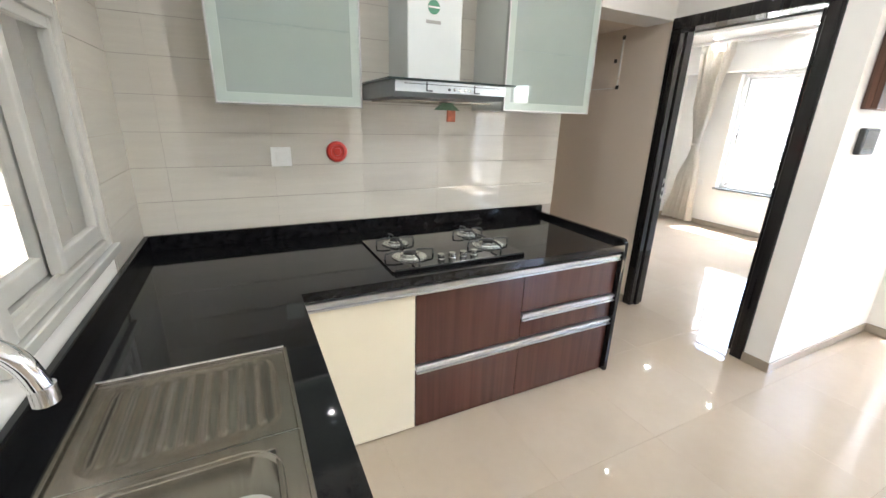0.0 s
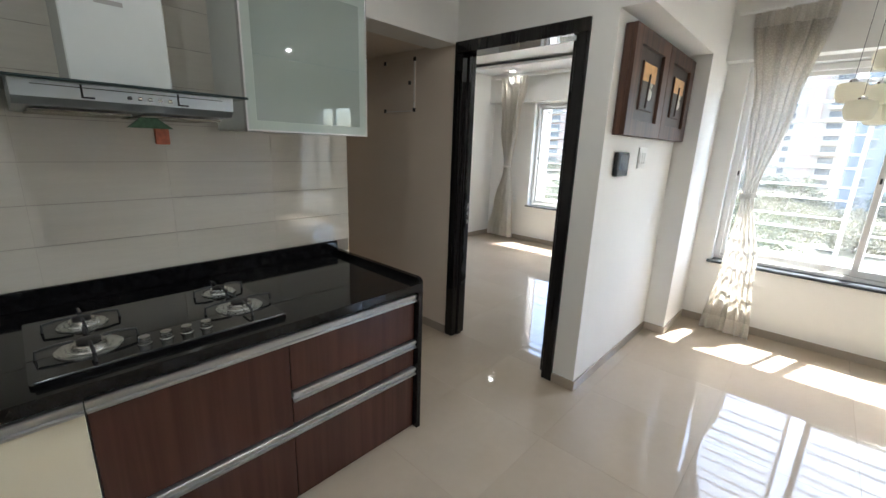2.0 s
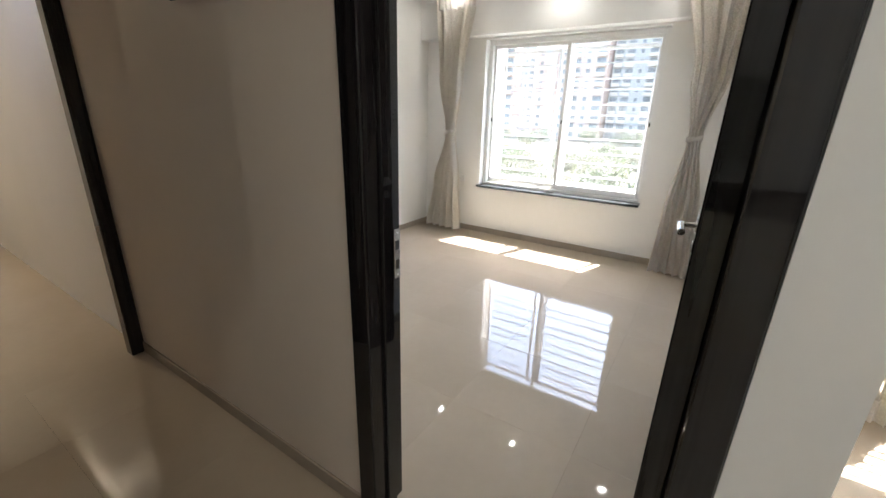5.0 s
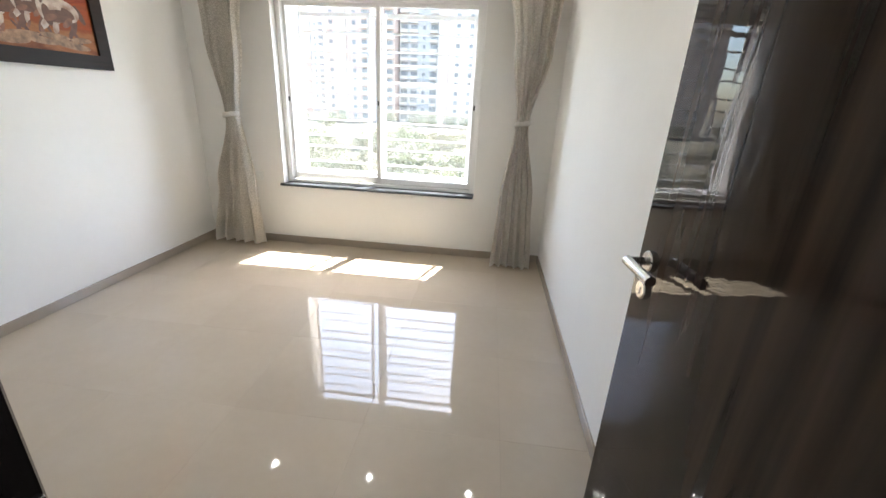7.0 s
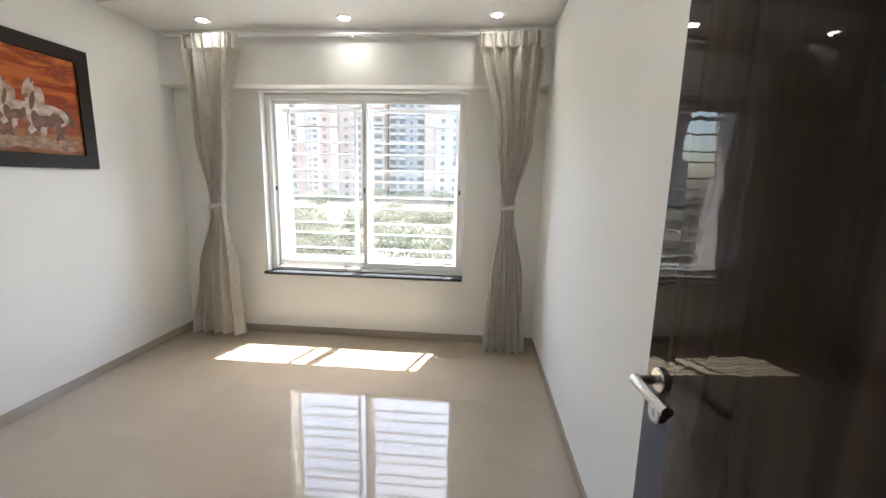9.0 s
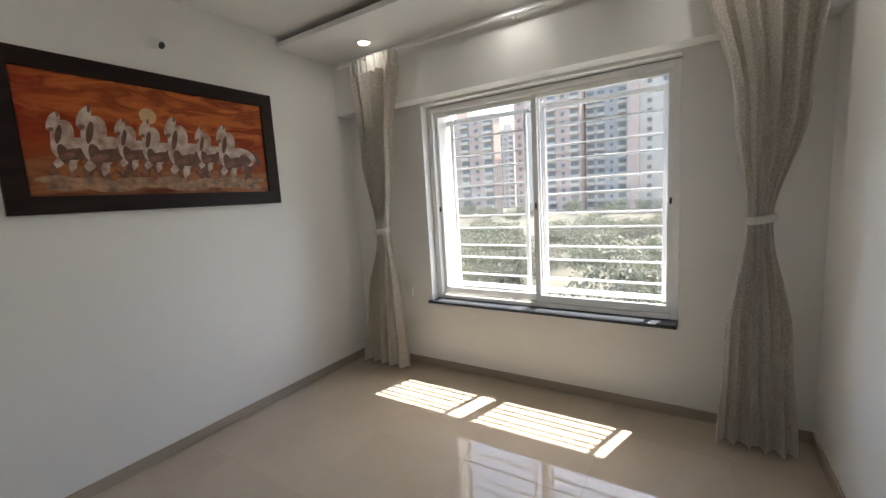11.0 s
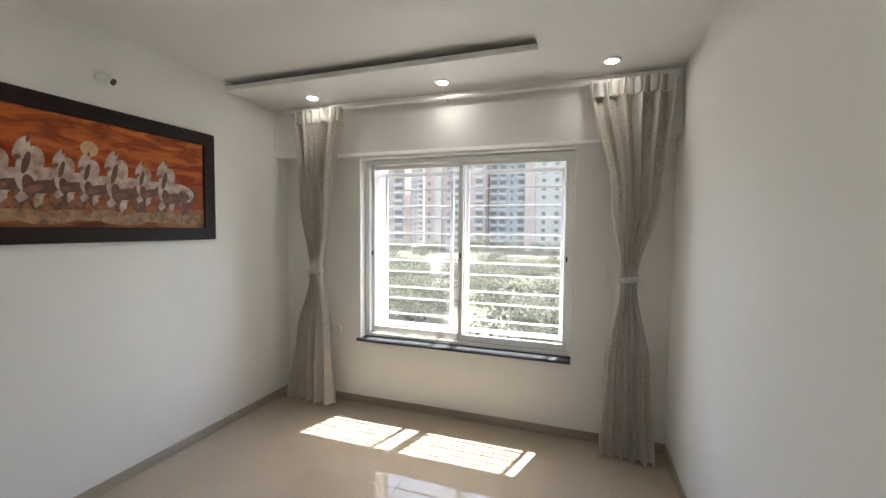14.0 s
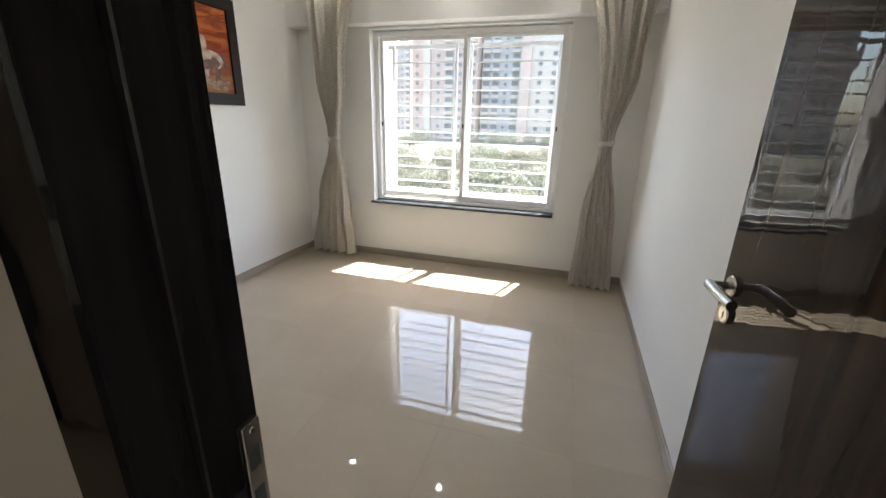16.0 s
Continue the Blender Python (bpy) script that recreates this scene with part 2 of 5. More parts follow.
# The pale film puts the glare that washes out the view into the glass.
PANE = glass("hazy_clear_pane", 0.018)
FROST = mat("frosted_glass", (0.265, 0.312, 0.292), 0.02, vary=0.03, scale=2, spec=0.7)
FROSTEDGE = mat("cabinet_frame", (0.37, 0.425, 0.40), 0.16, vary=0.03)
CABSIDE = mat("cabinet_side", (0.62, 0.64, 0.61), 0.35, vary=0.02)
STEEL = mat("stainless_steel", (0.27, 0.245, 0.205), 0.27, 0.95, vary=0.08, scale=5, fine=0.08, stretch=(1, 20, 1))
CHROME = mat("chrome", (0.75, 0.75, 0.76), 0.07, 1.0, vary=0.02)
SATIN = mat("satin_nickel", (0.55, 0.54, 0.52), 0.25, 1.0, vary=0.04)
HOBGLASS = mat("black_hob_glass", (0.008, 0.008, 0.009), 0.03, vary=0.1, spec=0.6)
CASTIRON = mat("cast_iron", (0.015, 0.015, 0.016), 0.45, vary=0.3, scale=40, bump=0.2)
HOODSTEEL = mat("hood_steel", (0.42, 0.46, 0.49), 0.3, 0.75, vary=0.04, scale=3, stretch=(20, 1, 20))
HOODWHITE = mat("hood_flue_enamel", (0.60, 0.635, 0.635), 0.22, vary=0.02)
HOODGLASS = mat("smoked_hood_glass", (0.03, 0.045, 0.045), 0.04, vary=0.05)
WHITEPL = mat("white_plastic", (0.78, 0.78, 0.76), 0.3, vary=0.02)
SLOT = mat("dark_slot", (0.03, 0.03, 0.03), 0.5)
RED = mat("red_plastic", (0.55, 0.025, 0.012), 0.3, vary=0.05)
ORANGE = mat("terracotta_ornament", (0.34, 0.085, 0.035), 0.5, vary=0.3, scale=60)
GREEN = mat("green_ornament", (0.06, 0.13, 0.07), 0.5, vary=0.3, scale=60)
SEAGREEN = mat("green_badge", (0.06, 0.22, 0.13), 0.4)
GREYTXT = mat("grey_marking", (0.30, 0.30, 0.29), 0.5)
BLACKPL = mat("black_plastic", (0.02, 0.021, 0.023), 0.25, vary=0.1)
SCREEN = mat("dark_screen", (0.06, 0.07, 0.075), 0.08)
CURTAIN = cloth("beige_jacquard", (0.90, 0.85, 0.775), (0.73, 0.68, 0.605), 0.0, 0.22)
CURTAIN_BAND = cloth("plain_curtain_band", (0.86, 0.82, 0.755), (0.80, 0.76, 0.695), 0.0, 0.22)
SHEER = cloth("sheer_jacquard", (0.84, 0.80, 0.73), (0.66, 0.615, 0.55), 0.14, 0.4)
LENS = lamp_mat("downlight_lens", (1.0, 0.96, 0.90), 3.2)
GOLD = mat("gold_leaf", (0.72, 0.42, 0.16), 0.35, 0.3, vary=0.12, scale=30)
IVORY = mat("ivory_inlay", (0.70, 0.66, 0.58), 0.45, vary=0.05, scale=60)
PANELDARK = mat("dark_inlay", (0.045, 0.026, 0.018), 0.4, vary=0.25, scale=18)
FRAMEDARK = wood("picture_frame_wood", (0.011, 0.005, 0.004), (0.022, 0.010, 0.008), 0.5, "y", 0.6, spec=0.25)
PALE = mat("pale_paint", (0.64, 0.53, 0.46), 0.5, scale=22, fine=0.25, second=(0.30, 0.165, 0.11))
MIDTONE = mat("warm_brown_paint", (0.125, 0.052, 0.032), 0.5, vary=0.3, scale=30, fine=0.2)
PALE2 = mat("brown_paint", (0.20, 0.085, 0.05), 0.5, vary=0.35, scale=25, fine=0.2)
SHADE_GLASS = frosted_shade("frosted_pendant_glass", (0.93, 0.90, 0.80))


def plaster(name, c, vary=0.05):
    return mat(name, c, 0.8, vary=vary, scale=0.15, fine=0.04)


FACADE_PINK = plaster("facade_pink_beige", (0.48, 0.345, 0.268))
FACADE_CREAM = plaster("facade_cream", (0.51, 0.435, 0.345))
FACADE_GREY = plaster("facade_grey", (0.39, 0.36, 0.325))
# Lighter than the panes themselves: distance haze is put into this colour.
WINDARK = mat("far_window_glass", (0.16, 0.155, 0.145), 0.5, vary=0.3, scale=0.5)
OUTWALL = plaster("outer_wall_plaster", (0.82, 0.755, 0.70))
SOIL = mat("dry_ground", (0.082, 0.066, 0.047), 0.95, vary=0.3, scale=0.10, fine=0.3, second=(0.052, 0.054, 0.032))
LEAF = leaf("bush_leaf", (0.064, 0.074, 0.040), (0.042, 0.052, 0.027), 0.35)
LEAF_DRY = leaf("dry_scrub_leaf", (0.088, 0.082, 0.050), (0.056, 0.060, 0.034), 0.35)
BARK = mat("bark", (0.12, 0.085, 0.06), 0.9, vary=0.3, scale=8, bump=0.3)


def canvas_mat():
    """Sunset canvas: red to amber bands of cloud, a pale glow high in the middle, dust at the foot."""
    m = bpy.data.materials.new("sunset_canvas")
    m.use_nodes = True
    n, l = m.node_tree.nodes, m.node_tree.links
    b = n["Principled BSDF"]
    b.inputs["Roughness"].default_value = 0.5
    b.inputs["Specular IOR Level"].default_value = 0.25
    co = n.new("ShaderNodeTexCoord")
    sep = n.new("ShaderNodeSeparateXYZ")
    l.new(co.outputs["Generated"], sep.inputs[0])
    mp = n.new("ShaderNodeMapping")
    mp.inputs["Scale"].default_value = (1, 2.2, 9)
    l.new(co.outputs["Object"], mp.inputs[0])
    cl = n.new("ShaderNodeTexNoise")
    cl.inputs["Scale"].default_value, cl.inputs["Detail"].default_value, cl.inputs["Distortion"].default_value = 1.4, 6, 0.8
    l.new(mp.outputs[0], cl.inputs["Vector"])
    add = n.new("ShaderNodeMath")
    add.operation = "MULTIPLY_ADD"
    add.inputs[1].default_value = 0.62
    l.new(cl.outputs[0], add.inputs[0])
    zs = n.new("ShaderNodeMath")
    zs.operation = "MULTIPLY_ADD"
    zs.inputs[1].default_value, zs.inputs[2].default_value = 0.72, -0.17
    l.new(sep.outputs["Z"], zs.inputs[0])
    l.new(zs.outputs[0], add.inputs[2])
    r = n.new("ShaderNodeValToRGB")
    e = r.color_ramp.elements
    e[0].position, e[0].color = 0.10, (0.129, 0.025, 0.006, 1)
    e[1].position, e[1].color = 1.0, (0.339, 0.067, 0.013, 1)
    for p, c in ((0.24, (0.34, 0.135, 0.05)), (0.34, (0.242, 0.056, 0.013)), (0.47, (0.339, 0.061, 0.010)), (0.58, (0.242, 0.028, 0.005)),
                 (0.68, (0.56, 0.145, 0.030)), (0.76, (0.242, 0.042, 0.011)), (0.85, (0.62, 0.17, 0.034)), (0.92, (0.226, 0.039, 0.009))):
        k = e.new(p)
        k.color = (*c, 1)
    l.new(add.outputs[0], r.inputs[0])
    # the glow of a low sun
    vm = n.new("ShaderNodeVectorMath")
    vm.operation = "DISTANCE"
    vm.inputs[1].default_value = (0.5, 0.44, 0.80)
    sc = n.new("ShaderNodeMapping")
    l.new(co.outputs["Generated"], sc.inputs[0])
    l.new(sc.outputs[0], vm.inputs[0])
    gl = n.new("ShaderNodeMapRange")
    gl.inputs["From Min"].default_value, gl.inputs["From Max"].default_value = 0.02, 0.30
    gl.inputs["To Min"].default_value, gl.inputs["To Max"].default_value = 0.75, 0.0
    l.new(vm.outputs["Value"], gl.inputs[0])
    mx = n.new("ShaderNodeMix")
    mx.data_type = "RGBA"
    mx.inputs[7].default_value = (0.60, 0.40, 0.24, 1)
    l.new(gl.outputs[0], mx.inputs[0])
    l.new(r.outputs[0], mx.inputs[6])
    # red at the far left side
    rd = n.new("ShaderNodeMapRange")
    rd.inputs["From Min"].default_value, rd.inputs["From Max"].default_value = 0.0, 0.28
    rd.inputs["To Min"].default_value, rd.inputs["To Max"].default_value = 0.7, 0.0
    l.new(sep.outputs["Y"], rd.inputs[0])
    mz = n.new("ShaderNodeMath")
    mz.operation = "MULTIPLY"
    l.new(rd.outputs[0], mz.inputs[0])
    l.new(sep.outputs["Z"], mz.inputs[1])
    m3 = n.new("ShaderNodeMix")
    m3.data_type = "RGBA"
    m3.inputs[7].default_value = (0.22, 0.012, 0.006, 1)
    l.new(mz.outputs[0], m3.inputs[0])
    l.new(mx.outputs[2], m3.inputs[6])
    l.new(m3.outputs[2], b.inputs["Base Color"])
    return m


CANVAS = canvas_mat()

# ---- building blocks ----
ORIGIN = {}


def box(bm, x0, x1, y0, y1, z0, z1, bev=0.0, seg=1):
    x0, x1, y0, y1, z0, z1 = min(x0, x1), max(x0, x1), min(y0, y1), max(y0, y1), min(z0, z1), max(z0, z1)
    m = Matrix.Translation(((x0 + x1) / 2, (y0 + y1) / 2, (z0 + z1) / 2)) @ Matrix.Diagonal((x1 - x0, y1 - y0, z1 - z0, 1))
    vs = bmesh.ops.create_cube(bm, size=1, matrix=m)["verts"]
    if bev:
        es = list({e for v in vs for e in v.link_edges})
        bmesh.ops.bevel(bm, geom=es, offset=bev, segments=seg, affect="EDGES", profile=0.5, clamp_overlap=True)
    return bm


def cyl(bm, a, b, r0, r1=None, n=20, caps=True):
    a, b = Vector(a), Vector(b)
    d = b - a
    m = Matrix.Translation((a + b) / 2) @ d.to_track_quat("Z", "Y").to_matrix().to_4x4()
    bmesh.ops.create_cone(bm, cap_ends=caps, segments=n, radius1=r0, radius2=r0 if r1 is None else r1, depth=d.length, matrix=m)
    return bm


def ring(bm, c, profile, n=32, axis="z", hollow=False):
    """A turned body: profile of (radius, height) round an axis through c."""
    c = Vector(c)
    rows = []
    for r, h in profile:
        row = []
        for i in range(n):
            a = 2 * math.pi * i / n
            p = Vector((r * math.cos(a), r * math.sin(a), h))
            if axis == "x":
                p = Vector((p.z, p.x, p.y))
            elif axis == "y":
                p = Vector((p.x, p.z, p.y))
            row.append(bm.verts.new(c + p))
        rows.append(row)
    for a, b in zip(rows, rows[1:]):
        for i in range(n):
            bm.faces.new((a[i], a[(i + 1) % n], b[(i + 1) % n], b[i]))
    if hollow:
        a, b = rows[-1], rows[0]
        for i in range(n):
            bm.faces.new((a[i], a[(i + 1) % n], b[(i + 1) % n], b[i]))
    else:
        bm.faces.new(rows[0][::-1])
        bm.faces.new(rows[-1])
    bmesh.ops.recalc_face_normals(bm, faces=bm.faces[:])
    return bm


def tube(bm, pts, r, n=10):
    """A round bar along points."""
    pts = [Vector(p) for p in pts]
    rows = []
    for i, p in enumerate(pts):
        d = (pts[min(i + 1, len(pts) - 1)] - pts[max(i - 1, 0)]).normalized()
        q = d.to_track_quat("Z", "Y")
        rows.append([bm.verts.new(p + q @ Vector((r * math.cos(2 * math.pi * k / n), r * math.sin(2 * math.pi * k / n), 0))) for k in range(n)])
    for a, b in zip(rows, rows[1:]):
        for i in range(n):
            bm.faces.new((a[i], a[(i + 1) % n], b[(i + 1) % n], b[i]))
    bm.faces.new(rows[0][::-1])
    bm.faces.new(rows[-1])
    return bm


def slab(bm, outline, axis, lo, hi):
    """A flat shape with thickness: outline in the two other axes."""
    k = "xyz".index(axis)

    def at(p, h):
        q = [p[0], p[1]]
        q.insert(k, h)
        return bm.verts.new(q)
    a, b = [at(p, lo) for p in outline], [at(p, hi) for p in outline]
    bm.faces.new(a)
    bm.faces.new(b[::-1])
    for i in range(len(a)):
        j = (i + 1) % len(a)
        bm.faces.new((a[j], a[i], b[i], b[j]))
    bmesh.ops.recalc_face_normals(bm, faces=bm.faces[:])
    return bm


def rect_ring(bm, axis, a0, a1, b0, b1, f, lo, hi, g=None):
    """A flat rectangular frame of face width f (g: at top and bottom), across the given axis."""
    g = g or f
    k = "xyz".index(axis)

    def loop(a0, a1, b0, b1, h):
        out = []
        for p in ((a0, b0), (a1, b0), (a1, b1), (a0, b1)):
            q = list(p)
            q.insert(k, h)
            out.append(bm.verts.new(q))
        return out
    rows = [loop(a0, a1, b0, b1, lo), loop(a0, a1, b0, b1, hi), loop(a0 + f, a1 - f, b0 + g, b1 - g, hi), loop(a0 + f, a1 - f, b0 + g, b1 - g, lo)]
    for a, b in zip(rows, rows[1:] + rows[:1]):
        for i in range(4):
            bm.faces.new((a[i], a[(i + 1) % 4], b[(i + 1) % 4], b[i]))
    bmesh.ops.recalc_face_normals(bm, faces=bm.faces[:])
    bmesh.ops.bevel(bm, geom=bm.edges[:], offset=0.0015, segments=1, affect="EDGES", profile=0.5)
    return bm


def mesh_of(name, bm, material, smooth=False, shift=None):
    if shift is not None:
        bmesh.ops.translate(bm, verts=bm.verts[:], vec=-Vector(shift))
    me = bpy.data.meshes.new(name)
    bm.to_mesh(me)
    bm.free()
    me.materials.append(material)
    if smooth:
        me.polygons.foreach_set("use_smooth", [True] * len(me.polygons))
        me.set_sharp_from_angle(angle=radians(38))
    return me


def thing(name, at, label, category, group=""):
    e = new(name)
    e.empty_display_size = 0.1
    e.location = at
    ORIGIN[e] = Vector(at)
    return tagged(e, label, category, group)


def part(name, bm, material, parent, label="", smooth=False):
    o = new(name, mesh_of(name, bm, material, smooth, ORIGIN[parent]))
    o.parent = parent
    ORIGIN[o] = ORIGIN[parent]
    return tagged(o, label) if label else o


def structure(name, bm, material, label="", smooth=False):
    o = new(name, mesh_of(name, bm, material, smooth))
    ORIGIN[o] = Vector((0, 0, 0))
    return tagged(o, label, "", "", "structure")


B = bmesh.new

# ---- the plan, in metres ----
XL, XR, YN, YW = -3.28, -0.14, 0.13, 3.45      # bedroom: left, right, door wall, window wall
CB, CT, CK = 2.545, 2.62, 2.62                  # bedroom ceiling border and tray, kitchen ceiling
XH, YS, YP, XB = -1.18, -3.20, -0.81, -1.07    # hob wall, sink wall, passage wall, bulkhead face
XE, YD = 5.2, 1.88                             # far living room wall, dining window wall
XO = -2.87                                     # end of the passage
TOP = 2.75

# ---- walls ----
structure("wall_bedroom_picture", box(B(), XL - 0.15, XL, YN, YW, 0, TOP), PAINT)
structure("wall_bedroom_dining", box(B(), XR, 0, 0, 3.75, 0, TOP), PAINT)
structure("wall_door_passage_face", box(B(), XO, -1.077, 0, 0.02, 0, 2.12), BEIGE)
bm = box(B(), XL - 0.15, -1.077, 0.02, YN, 0, TOP)
box(bm, -1.077, XR, 0, YN, 2.117, TOP)
box(bm, XL, -1.2, YN, 0.215, 0, TOP)
structure("wall_door", bm, PAINT)
structure("beam_bedroom_door", box(B(), XL, XR, YN, 0.33, 2.12, CT), PAINT)


def window_wall(name, x0, x1, y, a, b, lo, hi):
    bm = box(B(), x0, a, y, y + 0.30, 0, TOP)
    box(bm, b, x1, y, y + 0.30, 0, TOP)
    box(bm, a, b, y, y + 0.30, 0, lo)
    box(bm, a, b, y, y + 0.30, hi, TOP)
    return structure(name, bm, PAINT)


window_wall("wall_bedroom_window", XL - 0.15, XR, YW, -2.52, -0.77, 0.55, 2.115)
structure("beam_bedroom_window", box(B(), XL, XR, 3.31, YW, 2.135, CT), PAINT)
window_wall("wall_dining_window", 0.0, 3.2, YD, 0.30, 2.06, 0.55, 2.115)
window_wall("wall_living_balcony", 3.2, XE, YD, 3.4, 4.75, 0.02, 2.115)
structure("beam_dining_window", box(B(), 0.156, XE, 1.75, YD, 2.15, CK), PAINT)
structure("column_dining", box(B(), 0, 0.156, 1.31, YD, 0, TOP), PAINT)
structure("beam_dining", box(B(), 0, 0.156, 0, 1.31, 2.13, CK), PAINT)
structure("wall_hob", box(B(), XH - 0.12, XH, YS, YP, 0, 2.10), PAINT)
structure("bulkhead_kitchen", box(B(), XH - 0.12, XB, YS, 0, 2.10, TOP), PAINT)
bm = box(B(), XH - 0.12, -0.708, YS - 0.15, YS, 0, TOP)
box(bm, 0.058, XE, YS - 0.15, YS, 0, TOP)
box(bm, -0.708, 0.058, YS - 0.15, YS, 0, 0.97)
box(bm, -0.708, 0.058, YS - 0.15, YS, 1.72, TOP)
structure("wall_sink", bm, PAINT)
structure("wall_living_far", box(B(), XE, XE + 0.15, YS - 0.15, YD + 0.3, 0, TOP), PAINT)
bm = box(B(), XO - 0.1, XH - 0.12, YP - 0.12, YP, 0, 2.12)
structure("wall_passage", bm, BEIGE)
bm = box(B(), -6.2, XO - 0.14, 0.0, 0.15, 0, TOP)
box(bm, -6.35, -6.2, -3.0, 0.15, 0, TOP)
box(bm, -6.35, XO - 0.14, -3.15, -3.0, 0, TOP)
box(bm, XO - 0.14, XO, -3.15, YP - 0.12, 0, TOP)
structure("wall_far_room", bm, PAINT)
bm = box(B(), -6.2, XO, -3.15, 0.15, CK, TOP)
box(bm, XO, XH - 0.12, YP - 0.12, 0, 2.12, 2.24)
structure("ceiling_passage", bm, BEIGE)
structure("floor_far_room", box(B(), -6.35, XO, -3.15, 0.0, -0.15, 0.0), FLOOR)

# ---- ceilings ----
bm = box(B(), XL - 0.15, XR, YN, YW + 0.3, CT, TOP + 0.1)
box(bm, XL, XR, 2.78, 3.31, CB, CB + 0.035)
box(bm, -0.976, XR, 0.33, 2.78, CB, CT)
structure("ceiling_bedroom", bm, CEIL)
bm = box(B(), XB, XE, YS, 1.75, CK, TOP + 0.1)
box(bm, XB, XE, 1.75, YD + 0.3, CK, TOP + 0.1)
structure("ceiling_kitchen", bm, CEIL)

# ---- outer slabs that shade the windows ----
structure("sunshade_bedroom", box(B(), -3.4, 0.0, 3.75, 3.98, 2.36, 2.46), OUTWALL)
structure("sunshade_dining", box(B(), 0.02, 5.2, 2.18, 2.35, 2.36, 2.46), OUTWALL)
bm = box(B(), XL - 0.15, 0, 0, 3.75, TOP + 0.1, TOP + 0.35)
box(bm, XH - 0.3, XE + 0.15, YS - 0.15, YD + 0.3, TOP + 0.1, TOP + 0.35)
structure("roof_slab", bm, OUTWALL)
# Back wall built tall and unseen end wall added to keep daylight out.
bm = box(B(), -2.7, XE, -4.7, -4.55, -0.2, 2.64)
box(bm, -2.85, -2.7, -4.7, YS - 0.15, -0.2, 2.75)
box(bm, 1.6, 1.72, -4.55, YS - 0.15, -0.2, 2.75)
structure("wall_utility_balcony", bm, mat("grey_balcony_tile", (0.42, 0.41, 0.36), 0.4, vary=0.08, scale=3))
bm = box(B(), -2.70, -2.692, -4.55, YS - 0.15, -0.02, 0.30)
for z in (0.78, 1.26, 1.74):
    box(bm, -2.70, -2.697, -4.55, YS - 0.15, z, z + 0.006)
structure("trim_utility_balcony", bm, mat("dark_base_tile", (0.09, 0.075, 0.065), 0.3, vary=0.1))
# Unseen slab added to block the sky and dim the balcony.
structure("added_ceiling_utility_balcony", box(B(), -2.85, XE, -4.7, YS - 0.15, 2.75, 2.9), CEIL)
structure("floor_utility_balcony", box(B(), -2.7, XE, -4.55, YS - 0.15, -0.2, -0.02), GROUT)


# ---- skirting ----
def skirting(name, runs):
    bm = B()
    for x0, x1, y0, y1 in runs:
        box(bm, x0, x1, y0, y1, 0.001, 0.064, 0.002)
    structure(name, bm, SKIRT)


S = 0.011
skirting("baseboard_bedroom", [(XL, XL + S, YN, YW), (XL + S, XR - S, YW - S, YW), (XR - S, XR, 0.18, YW), (XL + S, -1.2, 0.215, 0.215 + S)])
skirting("baseboard_dining", [(0, S, 0, 1.31 - S), (0, 0.156 + S, 1.31 - S, 1.31), (0.156, 0.156 + S, 1.31, YD - S), (0.156, XE, YD - S, YD), (-0.143, S, -S, 0)])
skirting("baseboard_passage", [(XO, -1.08, -S, 0), (XH - 0.12, XH - 0.005, YP, YP + S)])


# ---- doorways ----
def door_frame(name, x0, x1, y0, y1, top, face):
    """A frame of two jambs and a head round an opening in a wall across y, with a stop bead."""
    e = structure_empty(name)
    for a, b in ((x0, x0 + face), (x1 - face, x1)):
        part("jamb", box(B(), a, b, y0, y1, 0.001, top - face, 0.004), DARKFRAME, e)
    part("head", box(B(), x0, x1, y0, y1, top - face, top, 0.004), DARKFRAME, e)
    part("stop_bead", box(B(), x0 + face, x0 + face + 0.012, y0 + 0.06, y1 - 0.045, 0.001, top - face - 0.012, 0.002), DARKFRAME, e)
    return e


def structure_empty(name, at=(0, 0, 0)):
    e = new(name)
    e.location = at
    ORIGIN[e] = Vector(at)
    return tagged(e, kind="structure")


df = door_frame("door_1", -1.075, -0.142, -0.012, 0.136, 2.115, 0.072)
part("stop_bead", box(B(), -0.266, -0.214, 0.066, 0.100, 0.001, 2.031, 0.003), DARKFRAME, df)
sp = part("strike_plate", box(B(), -1.003, -0.9985, 0.104, 0.131, 0.885, 1.04, 0.001), SATIN, df, "satin metal strike plate")
for z0, z1 in ((0.915, 0.945), (0.975, 1.005)):
    part("keep_hole", box(B(), -0.9986, -0.9978, 0.109, 0.124, z0, z1), SLOT, sp)
for z in (0.896, 1.029):
    part("screw", ring(B(), (-0.9986, 0.1175, z), [(0.001, 0), (0.004, 0), (0.003, 0.0012), (0.001, 0.0012)], 12, "x"), CHROME, sp)

# the passage end: a frame across x, and a frame in the passage wall with a shut door
e = structure_empty("door_2")
part("jamb", box(B(), XO - 0.02, XO + 0.055, -0.07, -0.002, 0.001, 2.04, 0.004), DARKFRAME, e)
part("jamb", box(B(), XO - 0.02, XO + 0.055, YP + 0.002, YP + 0.07, 0.001, 2.04, 0.004), DARKFRAME, e)
part("head", box(B(), XO - 0.02, XO + 0.055, YP + 0.002, -0.002, 2.04, 2.118, 0.004), DARKFRAME, e)
e = structure_empty("door_3")
part("jamb", box(B(), -1.36, -1.295, YP - 0.01, YP + 0.02, 0.001, 2.04, 0.004), DARKFRAME, e)
part("jamb", box(B(), -2.20, -2.135, YP - 0.01, YP + 0.02, 0.001, 2.04, 0.004), DARKFRAME, e)
